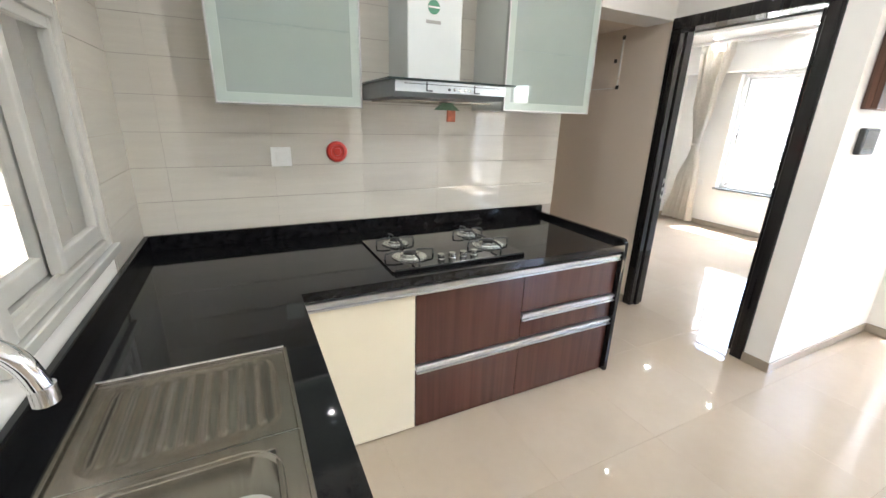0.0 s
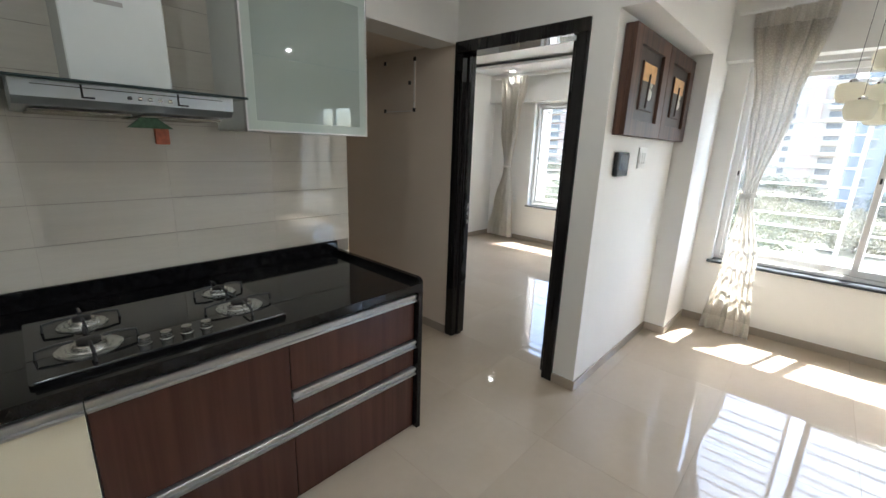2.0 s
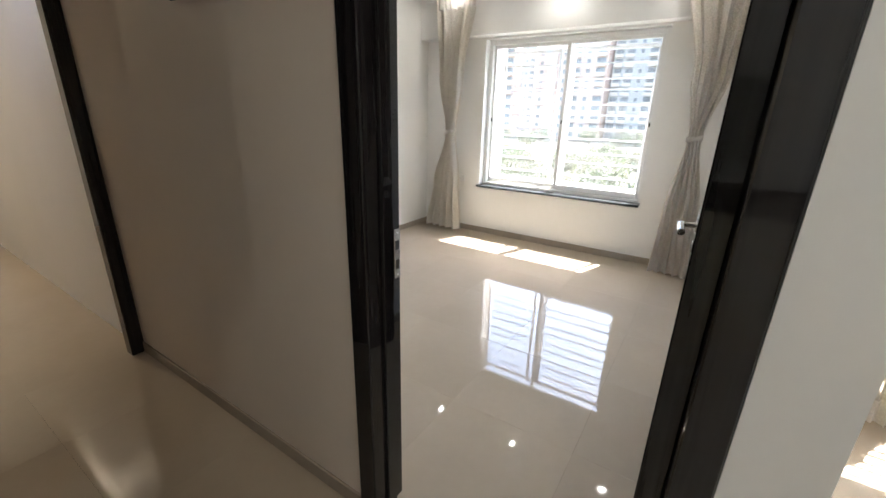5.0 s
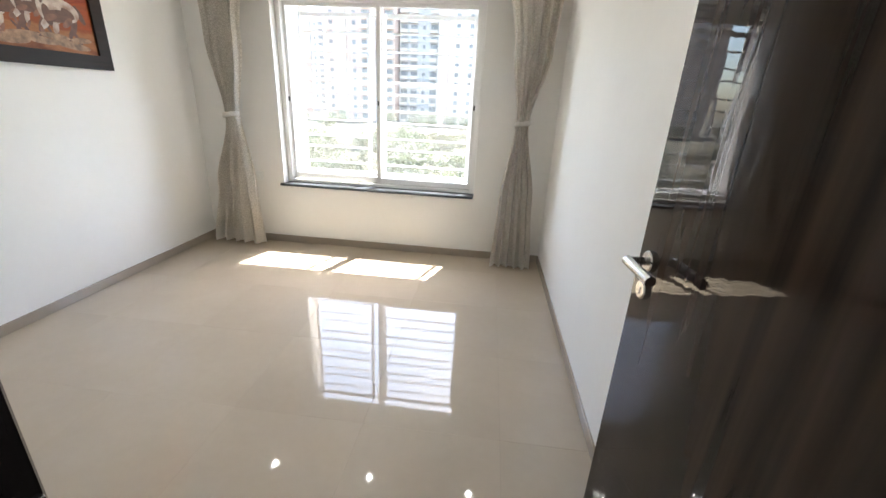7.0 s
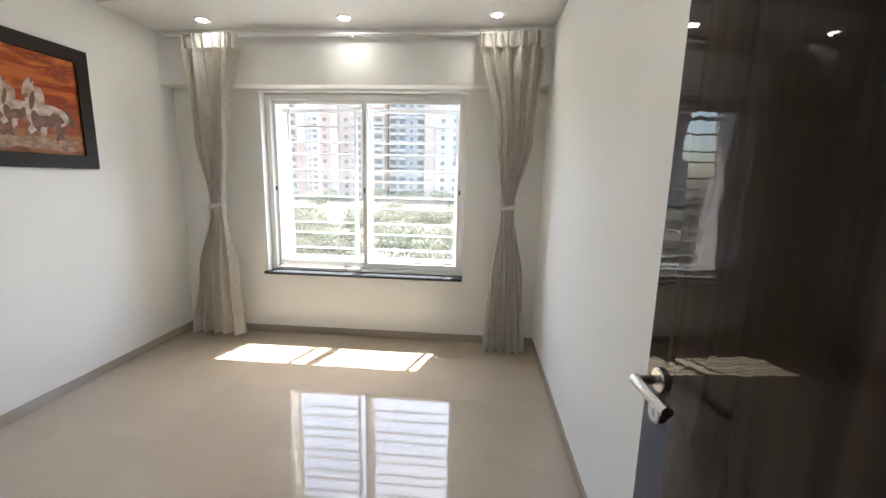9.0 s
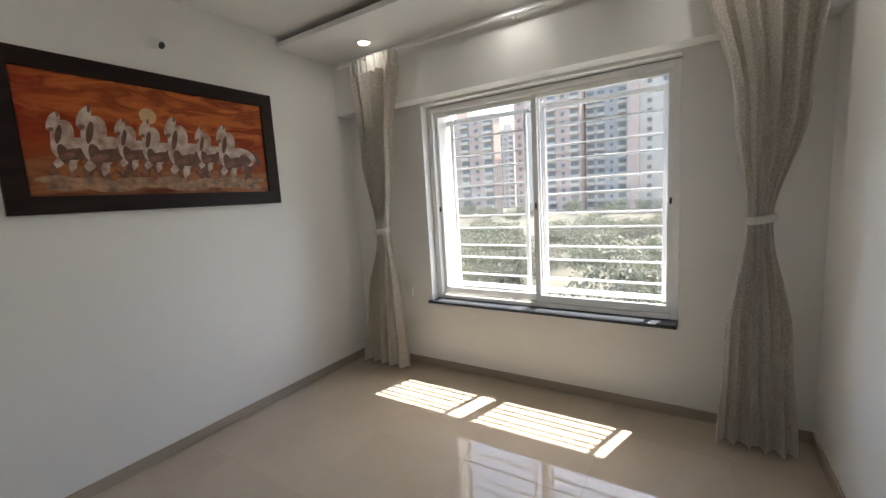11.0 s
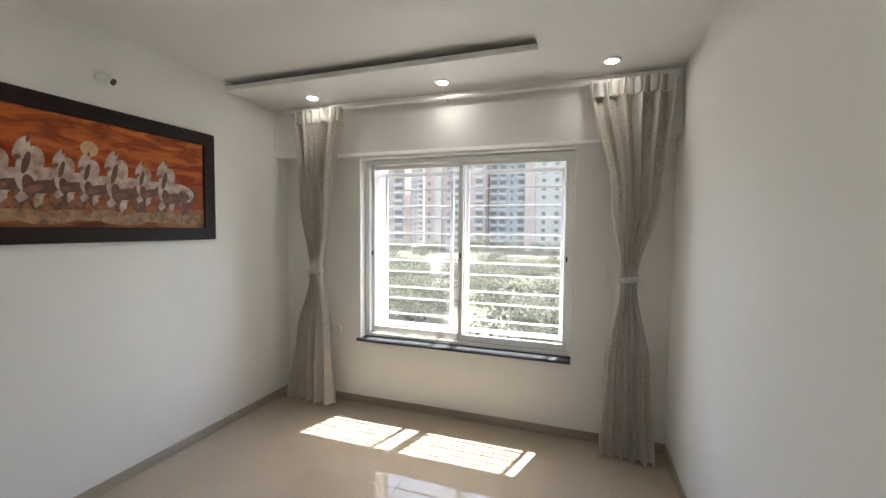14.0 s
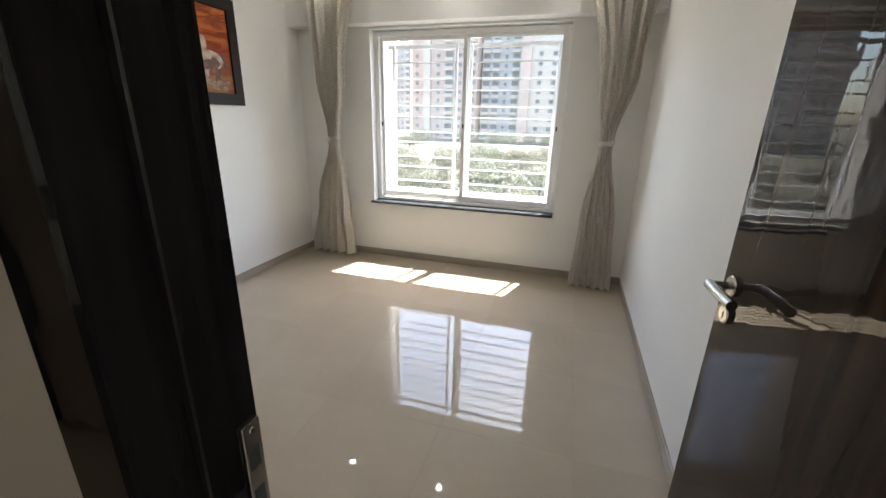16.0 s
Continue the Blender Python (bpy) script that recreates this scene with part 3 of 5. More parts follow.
part("head", box(B(), -2.20, -1.295, YP - 0.01, YP + 0.02, 2.04, 2.112, 0.004), DARKFRAME, e)
part("leaf", box(B(), -2.135, -1.36, YP - 0.03, YP + 0.008, 0.006, 2.04, 0.003), DOORWOOD, e)

# ---- the open bedroom door: leaf, lever handles, hinges ----
DOOR_AT, DOOR_DEG = (-0.210, 0.140, 0.0), 86.0
door = thing("bedroom_door", (0, 0, 0), "glossy dark brown laminate door standing open against the wall", "door")
part("leaf", box(B(), -0.808, 0, 0, 0.036, 0.006, 2.035, 0.0025), DOORWOOD, door)
for y in (0.0, 0.036):
    s = -1 if y == 0 else 1
    bm = B()
    ring(bm, (-0.748, y, 1.010), [(0.001, 0), (0.026, 0), (0.026, s * 0.007), (0.023, s * 0.010), (0.001, s * 0.010)], 28, "y")
    rose = part("rose", bm, SATIN, door, "satin metal handle rose", True)
    bm = B()
    cyl(bm, (-0.748, y + s * 0.006, 1.010), (-0.748, y + s * 0.056, 1.010), 0.010, n=18)
    tube(bm, [(-0.751, y + s * 0.054, 1.010), (-0.735, y + s * 0.056, 1.011), (-0.68, y + s * 0.056, 1.011), (-0.62, y + s * 0.055, 1.010)], 0.012, 16)
    part("lever", bm, SATIN, rose, "brushed metal lever", True)
    bm = B()
    ring(bm, (-0.748, y, 0.935), [(0.001, 0), (0.024, 0), (0.024, s * 0.007), (0.021, s * 0.010), (0.001, s * 0.010)], 28, "y")
    box(bm, -0.750, -0.746, y + s * 0.010, y + s * 0.0115, 0.925, 0.942)
    part("keyhole_rose", bm, SATIN, door, "satin metal keyhole rose", True)
bm = box(B(), -0.8102, -0.8078, 0.006, 0.030, 0.88, 1.05, 0.001)
part("lock_faceplate", bm, SATIN, door)
for z in (0.25, 1.05, 1.82):
    bm = B()
    cyl(bm, (0.004, 0.040, z - 0.05), (0.004, 0.040, z + 0.05), 0.007, n=12)
    part("hinge", bm, SATIN, door, smooth=True)
door.matrix_world = pose(*DOOR_AT, 0, 0, -DOOR_DEG)


# ---- windows ----
def sliding_window(name, x0, x1, z0, z1, y, frame_mat=WHITEALU, latch=True, pane=PANE, f=0.042):
    """Two-track sliding window in a wall across y: outer frame, two sashes with panes, latches."""
    e = structure_empty(name)
    d = 0.085
    part("window_frame", box(B(), x0, x0 + f, y, y + d, z0, z1, 0.003), frame_mat, e)
    part("window_frame", box(B(), x1 - f, x1, y, y + d, z0, z1, 0.003), frame_mat, e)
    part("window_frame", box(B(), x0 + f, x1 - f, y, y + d, z1 - f, z1, 0.003), frame_mat, e)
    part("window_frame", box(B(), x0 + f, x1 - f, y, y + d, z0, z0 + 0.03, 0.003), frame_mat, e)
    bm = B()
    for k in (0.018, 0.058):
        box(bm, x0 + f, x1 - f, y + k, y + k + 0.004, z0 + 0.03, z0 + 0.042)
    part("track", bm, GREYALU, e)
    xm = (x0 + x1) / 2
    for a, b, yy in ((x0 + f - 0.012, xm + 0.022, y + 0.046), (xm - 0.022, x1 - f + 0.012, y + 0.010)):
        s = 0.036
        bm = box(B(), a, a + s, yy, yy + 0.028, z0 + 0.035, z1 - f + 0.012, 0.002)
        box(bm, b - s, b, yy, yy + 0.028, z0 + 0.035, z1 - f + 0.012, 0.002)
        box(bm, a + s, b - s, yy, yy + 0.028, z0 + 0.035, z0 + 0.085, 0.002)
        box(bm, a + s, b - s, yy, yy + 0.028, z1 - f - 0.03, z1 - f + 0.012, 0.002)
        sash = part("sash", bm, frame_mat, e)
        p = part("pane", box(B(), a + s - 0.003, b - s + 0.003, yy + 0.012, yy + 0.017, z0 + 0.08, z1 - f - 0.025), pane, sash)
        p.visible_shadow = False
        if latch:
            lx = b - s / 2 if yy < y + 0.03 else a + s / 2
            bm = box(B(), lx - 0.006, lx + 0.006, yy - 0.012, yy, (z0 + z1) / 2 - 0.055, (z0 + z1) / 2 - 0.015, 0.003)
            part("latch", bm, BLACKPL, sash)
            if yy < y + 0.03:
                bm = box(B(), a + 0.012, a + 0.024, yy - 0.012, yy, (z0 + z1) / 2 - 0.055, (z0 + z1) / 2 - 0.015, 0.003)
                part("latch", bm, BLACKPL, sash)
    return e


def window_grille(x0, x1, xm0, xm1, z0, y, label):
    """White welded grille outside a window: posts, a thick foot rail and bars in pairs."""
    g = thing("window_grille", ((x0 + x1) / 2, y, z0), label, "window grille", "window grilles")
    for x in (x0, xm0, xm1, x1):
        part("post", box(B(), x - 0.014, x + 0.014, y, y + 0.022, z0, 2.02, 0.003), GRILLE, g)
    part("foot_rail", box(B(), x0 - 0.06, x1 + 0.06, y + 0.022, y + 0.044, z0, z0 + 0.036, 0.003), GRILLE, g)
    part("head_rail", box(B(), x0 - 0.06, x1 + 0.06, y + 0.022, y + 0.044, 1.985, 2.02, 0.003), GRILLE, g)
    z, k = z0 + 0.115, 0
    while z < 1.95:
        for a, b in ((x0, xm0), (xm1, x1)):
            part("bar", box(B(), a + 0.014, b - 0.014, y + 0.004, y + 0.018, z - 0.007, z + 0.007, 0.002), GRILLE, g)
        z += 0.142 if k % 2 == 0 else 0.100
        k += 1
    return g


def stone_sill(name, x0, x1, y, z):
    bm = box(B(), x0, x1, y - 0.03, y + 0.30, z - 0.022, z, 0.003)
    structure(name, bm, CHARCOAL, "dark grey polished stone window sill")


sliding_window("window_1", -2.517, -0.773, 0.575, 2.108, 3.53)
stone_sill("window_sill_1", -2.548, -0.775, 3.45, 0.572)
window_grille(-2.40, -0.86, -1.776, -1.636, 0.640, 3.70, "white painted steel grille of paired bars outside window")
sliding_window("window_2", 0.303, 2.057, 0.575, 2.108, 1.96)
stone_sill("window_sill_2", 0.272, 2.085, 1.88, 0.572)
window_grille(0.42, 1.96, 1.06, 1.20, 0.640, 2.13, "white painted steel grille of paired bars outside window")
sliding_window("window_4", 3.408, 4.742, 0.025, 2.108, 1.96)
sliding_window("window_3", -0.702, 0.052, 0.975, 1.715, YS - 0.078, latch=False, frame_mat=GREYALU, f=0.045)
structure("window_sill_3", box(B(), -0.74, 0.09, YS - 0.15, YS + 0.022, 0.94, 0.972, 0.003), mat("pale_marble", (0.5, 0.5, 0.47), 0.2))


structure("outer_reveal", box(B(), -2.67, -2.468, 3.625, 3.87, 0.30, 2.45, 0.004), OUTWALL)


# ---- lamps in the ceilings ----
def downlight(x, y, z, watts, tint=(1.0, 0.95, 0.88), label="round recessed white downlight, switched on, in ceiling"):
    d = thing("downlight", (x, y, z), label, "ceiling light", "recessed downlights")
    part("trim", ring(B(), (x, y, z), [(0.036, 0.0), (0.056, 0.0), (0.054, -0.006), (0.038, -0.008)], 28, hollow=True), WHITEPL, d, smooth=True)
    part("lens", ring(B(), (x, y, z), [(0.001, -0.002), (0.037, -0.002), (0.037, -0.008), (0.030, -0.012), (0.001, -0.013)], 24), LENS, d, "glowing lens")
    lamp = new("downlight_lamp", bpy.data.lights.new("downlight_lamp", "AREA"))
    lamp.data.shape, lamp.data.size, lamp.data.energy, lamp.data.color = "DISK", 0.035, watts, tint
    lamp.matrix_world = pose(x, y, z - 0.018)


for x, y in ((-2.74, 3.10), (-1.66, 3.09), (-0.575, 3.06)):
    downlight(x, y, CB, DOWNLIGHT_WATTS * 0.20)
for x, y in ((-2.5, 0.75), (-0.56, 0.75)):
    downlight(x, y, CT if x < -1 else CB, DOWNLIGHT_WATTS * 0.6)
for x, y in ((0.25, -2.3), (1.6, -2.4), (0.35, -0.9), (1.8, -1.0), (2.9, 0.6)):
    downlight(x, y, CK, DOWNLIGHT_WATTS * 0.7)
# Unseen warm lamp, added to brighten the far room and passage end.
downlight(-5.0, -0.35, CK, 1.5, (1.0, 0.80, 0.56))

# ---- kitchen: worktop, units ----
ZT, ZB = 0.80, 0.762
top = thing("worktop", (XH, YS, 0.7), "polished black granite L-shaped kitchen worktop with upstand", "worktop")
bm = slab(B(), [(XH + 0.002, YS + 0.002), (0.90, YS + 0.002), (0.90, -3.13), (-0.075, -3.13), (-0.075, -2.70), (0.90, -2.70),
                (0.90, -2.61), (-0.42, -2.61), (-0.42, -0.925), (XH + 0.002, -0.925)], "z", ZB, ZT)
part("slab", bm, GRANITE, top)
bm = box(B(), XH + 0.002, XH + 0.022, YS + 0.022, -0.900, ZT, 0.872, 0.003)
part("upstand", bm, GRANITE, top)
part("upstand", box(B(), XH + 0.002, 0.90, YS + 0.002, YS + 0.022, ZT, 0.872, 0.003), GRANITE, top)
bm = box(B(), XH + 0.022, -0.42, -0.925, -0.900, 0.002, ZT + 0.028, 0.0)
es = [e for e in bm.edges if all(v.co.x > -0.5 and v.co.z > 0.5 for v in e.verts)]
bmesh.ops.bevel(bm, geom=es, offset=0.03, segments=5, affect="EDGES", profile=0.5)
part("end_panel", bm, GRANITE, top, "black granite end panel with rounded corner", True)

FX = -0.448


def front(e, y0, y1, z0, z1, m):
    return part("drawer_front", box(B(), FX - 0.018, FX, y0 + 0.0015, y1 - 0.0015, z0, z1, 0.0015), m, e)


def rail(p, y0, y1, z):
    """A long aluminium profile handle with a lip."""
    bm = slab(B(), [(FX - 0.016, z + 0.024), (FX + 0.014, z + 0.024), (FX + 0.018, z + 0.020), (FX + 0.018, z + 0.012), (FX + 0.010, z + 0.010),
                    (FX + 0.008, z - 0.004), (FX + 0.019, z - 0.006), (FX + 0.019, z - 0.013), (FX + 0.004, z - 0.013), (FX + 0.004, z + 0.014), (FX - 0.016, z + 0.014)], "y", y0, y1)
    part("handle", bm, ALU, p, "long aluminium profile handle")


unit = thing("drawer_unit", (-0.8, -1.84, 0), "wide base unit with red-brown wood-grain drawer fronts", "kitchen unit", "base units under the worktop")
part("carcass", box(B(), XH + 0.02, FX - 0.02, -2.140, -1.568, 0.02, 0.755), CABSIDE, unit)
front(unit, -2.142, -1.566, 0.352, 0.708, DRAWERWOOD)
rail(unit, -2.142, -1.566, 0.722)
front(unit, -2.142, -1.566, 0.006, 0.310, DRAWERWOOD)
rail(unit, -2.142, -1.566, 0.325)
unit = thing("drawer_unit", (-0.8, -1.25, 0), "base unit of three red-brown wood-grain drawers", "kitchen unit", "base units under the worktop")
part("carcass", box(B(), XH + 0.02, FX - 0.02, -1.564, -0.930, 0.02, 0.755), CABSIDE, unit)
front(unit, -1.566, -0.927, 0.505, 0.708, DRAWERWOOD)
rail(unit, -1.566, -0.927, 0.722)
front(unit, -1.566, -0.927, 0.357, 0.462, DRAWERWOOD)
rail(unit, -1.566, -0.927, 0.476)
front(unit, -1.566, -0.927, 0.006, 0.312, DRAWERWOOD)
rail(unit, -1.566, -0.927, 0.327)
unit = thing("corner_unit", (-0.8, -2.4, 0), "corner base unit with a plain cream door", "kitchen unit", "base units under the worktop")
part("carcass", box(B(), XH + 0.02, FX - 0.02, -2.635, -2.146, 0.02, 0.755), CABSIDE, unit)
part("door", box(B(), FX - 0.018, FX, -2.632, -2.145, 0.006, 0.708, 0.0015), CREAM, unit)
rail(unit, -2.632, -2.145, 0.722)
unit = thing("sink_unit", (0.2, -2.9, 0), "cream base unit under the sink", "kitchen unit", "base units under the worktop")
part("carcass", box(B(), FX + 0.01, 0.88, YS + 0.02, -2.645, 0.02, 0.70), CABSIDE, unit)
for a, b in ((FX + 0.004, 0.22), (0.223, 0.885)):
    part("door", box(B(), a + 0.0015, b - 0.0015, -2.642, -2.624, 0.006, 0.73, 0.0015), CREAM, unit)


# ---- sink with drainer, tap ----
def smooth_step(a, b, t):
    t = max(0.0, min(1.0, t))
    return a + (b - a) * (t * t * (3 - 2 * t))


sink = thing("kitchen_sink", (0.3, -2.9, 0.7), "stainless steel inset sink with ribbed drainer", "sink")
x0, x1, y0, y1 = -0.072, 0.757, -3.127, -2.703


def tray_depth(x, y):
    """How deep the pressed, ribbed tray lies below the flat margin at a place on the drainer."""
    cx, cy, hx, hy, r = (x0 + 0.262) / 2 - 0.002, (y0 + y1) / 2, 0.142, 0.188, 0.06
    qx, qy = max(abs(x - cx) - hx + r, 0), max(abs(y - cy) - hy + r, 0)
    inside = smooth_step(0, 1, (r - math.hypot(qx, qy)) / 0.012)
    return inside * (0.0045 - 0.0042 * (0.5 + 0.5 * math.cos(2 * math.pi * (y - cy) / 0.037)) * smooth_step(0, 1, (hx - 0.008 - abs(x - cx)) / 0.02))


bm = B()
nx, ny = 40, 132
sheet = [[bm.verts.new((x0 + (0.262 - x0) * i / nx, y0 + (y1 - y0) * j / ny,
                        ZT - 0.006 - tray_depth(x0 + (0.262 - x0) * i / nx, y0 + (y1 - y0) * j / ny))) for i in range(nx + 1)] for j in range(ny + 1)]
for a, b in zip(sheet, sheet[1:]):
    for i in range(nx):
        bm.faces.new((a[i], a[i + 1], b[i + 1], b[i]))
part("drainer", bm, STEEL, sink, smooth=True)
part("bowl_surround", rect_ring(B(), "z", 0.262, x1, y0, y1, 0.040, ZT - 0.010, ZT - 0.006, 0.052), STEEL, sink)
# Same steel rim all round; chrome here paints in this edge's bright glint.
part("rim", box(B(), x0 - 0.005, x0 + 0.003, y0, y1, ZT - 0.006, ZT + 0.004, 0.002, 2), CHROME, sink, "rolled steel rim edge, its bright glint put in as chrome")
bm = B()
for a, b, c, d in ((x0 - 0.005, x1 + 0.006, y0 - 0.006, y0 + 0.004), (x0 + 0.003, x1 + 0.006, y1 - 0.004, y1 + 0.006), (x1 - 0.004, x1 + 0.006, y0 + 0.004, y1 - 0.004)):
    box(bm, a, b, c, d, ZT - 0.006, ZT + 0.002, 0.002, 2)
part("rim", bm, STEEL, sink)


def round_rect(a, b, c, d, r, n=6):
    pts = []
    for cx, cy, s in ((b - r, d - r, 0), (a + r, d - r, 90), (a + r, c + r, 180), (b - r, c + r, 270)):
        for i in range(n + 1):
            t = radians(s + 90 * i / n)
            pts.append((cx + r * math.cos(t), cy + r * math.sin(t)))
    return pts


bm = B()
rows = []
for z, g in ((ZT - 0.004, 0.0), (ZT - 0.012, 0.006), (0.66, 0.014), (0.635, 0.05)):
    rows.append([bm.verts.new((x, y, z)) for x, y in round_rect(0.29 + g, 0.71 - g, y0 + 0.04 + g, y1 - 0.04 - g, 0.07)])
for a, b in zip(rows, rows[1:]):
    for i in range(len(a)):
        bm.faces.new((a[i], b[i], b[(i + 1) % len(a)], a[(i + 1) % len(a)]))
bm.faces.new(rows[-1])
bmesh.ops.recalc_face_normals(bm, faces=bm.faces[:])
part("bowl", bm, STEEL, sink, smooth=True)
tap = thing("kitchen_tap", (0.47, -3.16, ZT), "chrome swan-neck kitchen tap at the sink", "tap")
bm = ring(B(), (0.47, -3.158, ZT), [(0.001, 0), (0.026, 0), (0.026, 0.012), (0.018, 0.02), (0.016, 0.12), (0.001, 0.12)], 24)
part("base", bm, CHROME, tap, smooth=True)
pts = [(0.47, -3.158, ZT + 0.11), (0.47, -3.158, ZT + 0.30)]
for i in range(1, 24):
    a = math.pi * (1 - i / 24)
    pts.append((0.47 - 0.03 * i / 24, -3.080 + 0.078 * math.cos(a), ZT + 0.32 + 0.075 * math.sin(a)))
pts.append((0.437, -2.998, ZT + 0.300))
part("spout", tube(B(), pts, 0.0125, 18), CHROME, tap, smooth=True)
part("aerator", ring(B(), (0.437, -2.998, ZT + 0.285), [(0.001, 0), (0.014, 0), (0.014, 0.024), (0.001, 0.024)], 18), SATIN, tap, smooth=True)
part("lever", box(B(), 0.485, 0.56, -3.166, -3.150, ZT + 0.09, ZT + 0.102, 0.004, 2), CHROME, tap)

# ---- gas hob ----
CUP = mat("pressed_steel_cup", (0.55, 0.56, 0.54), 0.22, 0.8, vary=0.05)
hob = thing("gas_hob", (-0.68, -1.88, ZT), "black glass four-burner gas hob set on the worktop", "hob")
HY0, HY1, HX0, HX1 = -2.235, -1.55, -0.985, -0.475
slab_pts = round_rect(HX0, HX1, HY0, HY1, 0.02)
part("glass_plate", slab(B(), slab_pts, "z", ZT + 0.002, ZT + 0.010), HOBGLASS, hob)
for k, (bx, by, r) in enumerate(((-0.855, -2.092, 0.050), (-0.64, -2.097, 0.060), (-0.877, -1.655, 0.046), (-0.668, -1.650, 0.060))):
    bm = ring(B(), (bx, by, ZT + 0.010), [(0.001, 0), (r * 1.36, 0), (r * 1.36, 0.004), (r * 1.28, 0.006), (r * 1.20, 0.003), (r * 0.95, 0.004), (r * 0.90, 0.008), (r * 0.80, 0.008), (0.001, 0.006)], 36)
    part("drip_cup", bm, CUP, hob, "shiny steel drip cup", True)
    bm = ring(B(), (bx, by, ZT + 0.015), [(0.001, 0), (r * 0.72, 0), (r * 0.74, 0.012), (r * 0.66, 0.016), (0.001, 0.016)], 32)
    bn = part("burner", bm, SATIN, hob, smooth=True)
    bm = ring(B(), (bx, by, ZT + 0.031), [(0.001, 0), (r * 0.48, 0), (r * 0.5, 0.006), (r * 0.3, 0.010), (0.001, 0.010)], 28)
    part("burner_cap", bm, CASTIRON, bn, smooth=True)
    for j in range(4):
        a = math.pi / 2 * j
        c, s = math.cos(a), math.sin(a)
        bm = tube(B(), [(bx + c * r * 2.0, by + s * r * 2.0, ZT + 0.011), (bx + c * r * 1.95, by + s * r * 1.95, ZT + 0.036),
                        (bx + c * r * 1.2, by + s * r * 1.2, ZT + 0.042), (bx + c * r * 0.55, by + s * r * 0.55, ZT + 0.042)], 0.0045, 6)
        part("pan_support", bm, CASTIRON, hob)
for i in range(4):
    y = -1.975 + i * 0.058
    bm = ring(B(), (-0.555, y, ZT + 0.010), [(0.001, 0), (0.019, 0), (0.019, 0.004), (0.0165, 0.006), (0.0155, 0.026), (0.001, 0.027)], 26)
    part("knob", bm, SATIN, hob, "brushed metal control knob", True)
part("front_trim", box(B(), HX1 - 0.010, HX1 - 0.002, HY0 + 0.01, HY1 - 0.01, ZT + 0.010, ZT + 0.018, 0.002), BLACKPL, hob)

# ---- wall cabinets ----
SHELFLINE = mat("shelf_edge_behind_glass", (0.20, 0.25, 0.235), 0.3)
CF = -0.845


def wall_cabinet(y0, y1, z0, z1, label):
    c = thing("wall_cabinet", (XH, (y0 + y1) / 2, z0), label, "wall cabinet", "wall cabinets beside the hood")
    bm = box(B(), XH + 0.002, CF - 0.022, y0, y0 + 0.018, z0, z1, 0.001)
    box(bm, XH + 0.002, CF - 0.022, y1 - 0.018, y1, z0, z1, 0.001)
    box(bm, XH + 0.002, CF - 0.022, y0 + 0.018, y1 - 0.018, z0, z0 + 0.018)
    box(bm, XH + 0.002, CF - 0.022, y0 + 0.018, y1 - 0.018, z1 - 0.018, z1)
    box(bm, XH + 0.002, XH + 0.01, y0 + 0.018, y1 - 0.018, z0 + 0.018, z1 - 0.018)
    part("body", bm, CABSIDE, c)
    part("shelf", box(B(), XH + 0.01, CF - 0.022, y0 + 0.018, y1 - 0.018, z0 + 0.29, z0 + 0.306), CABSIDE, c)
    f = 0.042
    bm = rect_ring(B(), "x", y0, y1, z0, z1, f, CF - 0.020, CF)
    d = part("door", bm, FROSTEDGE, c, "pale frosted margin of the door")
    part("edge_trim", rect_ring(B(), "x", y0 - 0.003, y1 + 0.003, z0 - 0.003, z1 + 0.003, 0.008, CF - 0.021, CF + 0.003), ALU, d, "thin bright aluminium edge")
    part("glass", box(B(), CF - 0.014, CF - 0.001, y0 + f - 0.002, y1 - f + 0.002, z0 + f - 0.002, z1 - f + 0.002), FROST, d, "frosted green-tinted glass")
    bm = box(B(), CF - 0.0008, CF + 0.0008, y0 + f, y1 - f, z0 + 0.292, z0 + 0.298)
    part("shelf_line", bm, SHELFLINE, d)


wall_cabinet(-2.815, -2.245, 1.463, 2.096, "wall cabinet with a frosted glass door in pale metal frame")
wall_cabinet(-1.494, -0.908, 1.476, 2.096, "wall cabinet with a frosted glass door in pale metal frame")

# ---- hood ----
hood = thing("cooker_hood", (-0.95, -1.86, 1.5), "white and steel chimney cooker hood with a glass canopy", "cooker hood")
part("flue", box(B(), XH + 0.002, -0.905, -2.005, -1.725, 1.588, 2.098, 0.004), HOODWHITE, hood)
part("canopy", box(B(), XH + 0.002, -0.655, -2.185, -1.557, 1.576, 1.584, 0.002), HOODGLASS, hood, "thin smoked glass canopy")
bm = slab(B(), [(XH + 0.004, 1.575), (-0.672, 1.575), (-0.676, 1.532), (-0.70, 1.512), (XH + 0.004, 1.506)], "y", -2.150, -1.605)
part("body", bm, HOODSTEEL, hood, "brushed steel body")
part("seam", box(B(), -0.674, -0.6715, -2.11, -1.64, 1.563, 1.5655), SLOT, hood)
for i in range(5):
    part("button", box(B(), -0.677, -0.670, -1.905 + i * 0.026, -1.893 + i * 0.026, 1.543, 1.553, 0.002), CHROME if i else SLOT, hood)
for y in (-2.01, -1.775):
    bm = box(B(), -0.6765, -0.671, y, y + 0.005, 1.536, 1.573)
    box(bm, -0.6765, -0.671, y + 0.005, y + 0.030, 1.536, 1.541)
    part("hook", bm, BLACKPL, hood, "black L-shaped mark beside the buttons")
for k in range(2):
    part("filter", box(B(), -1.12, -0.78, -2.12 + k * 0.265, -1.88 + k * 0.265, 1.499, 1.5055), STEEL, hood)
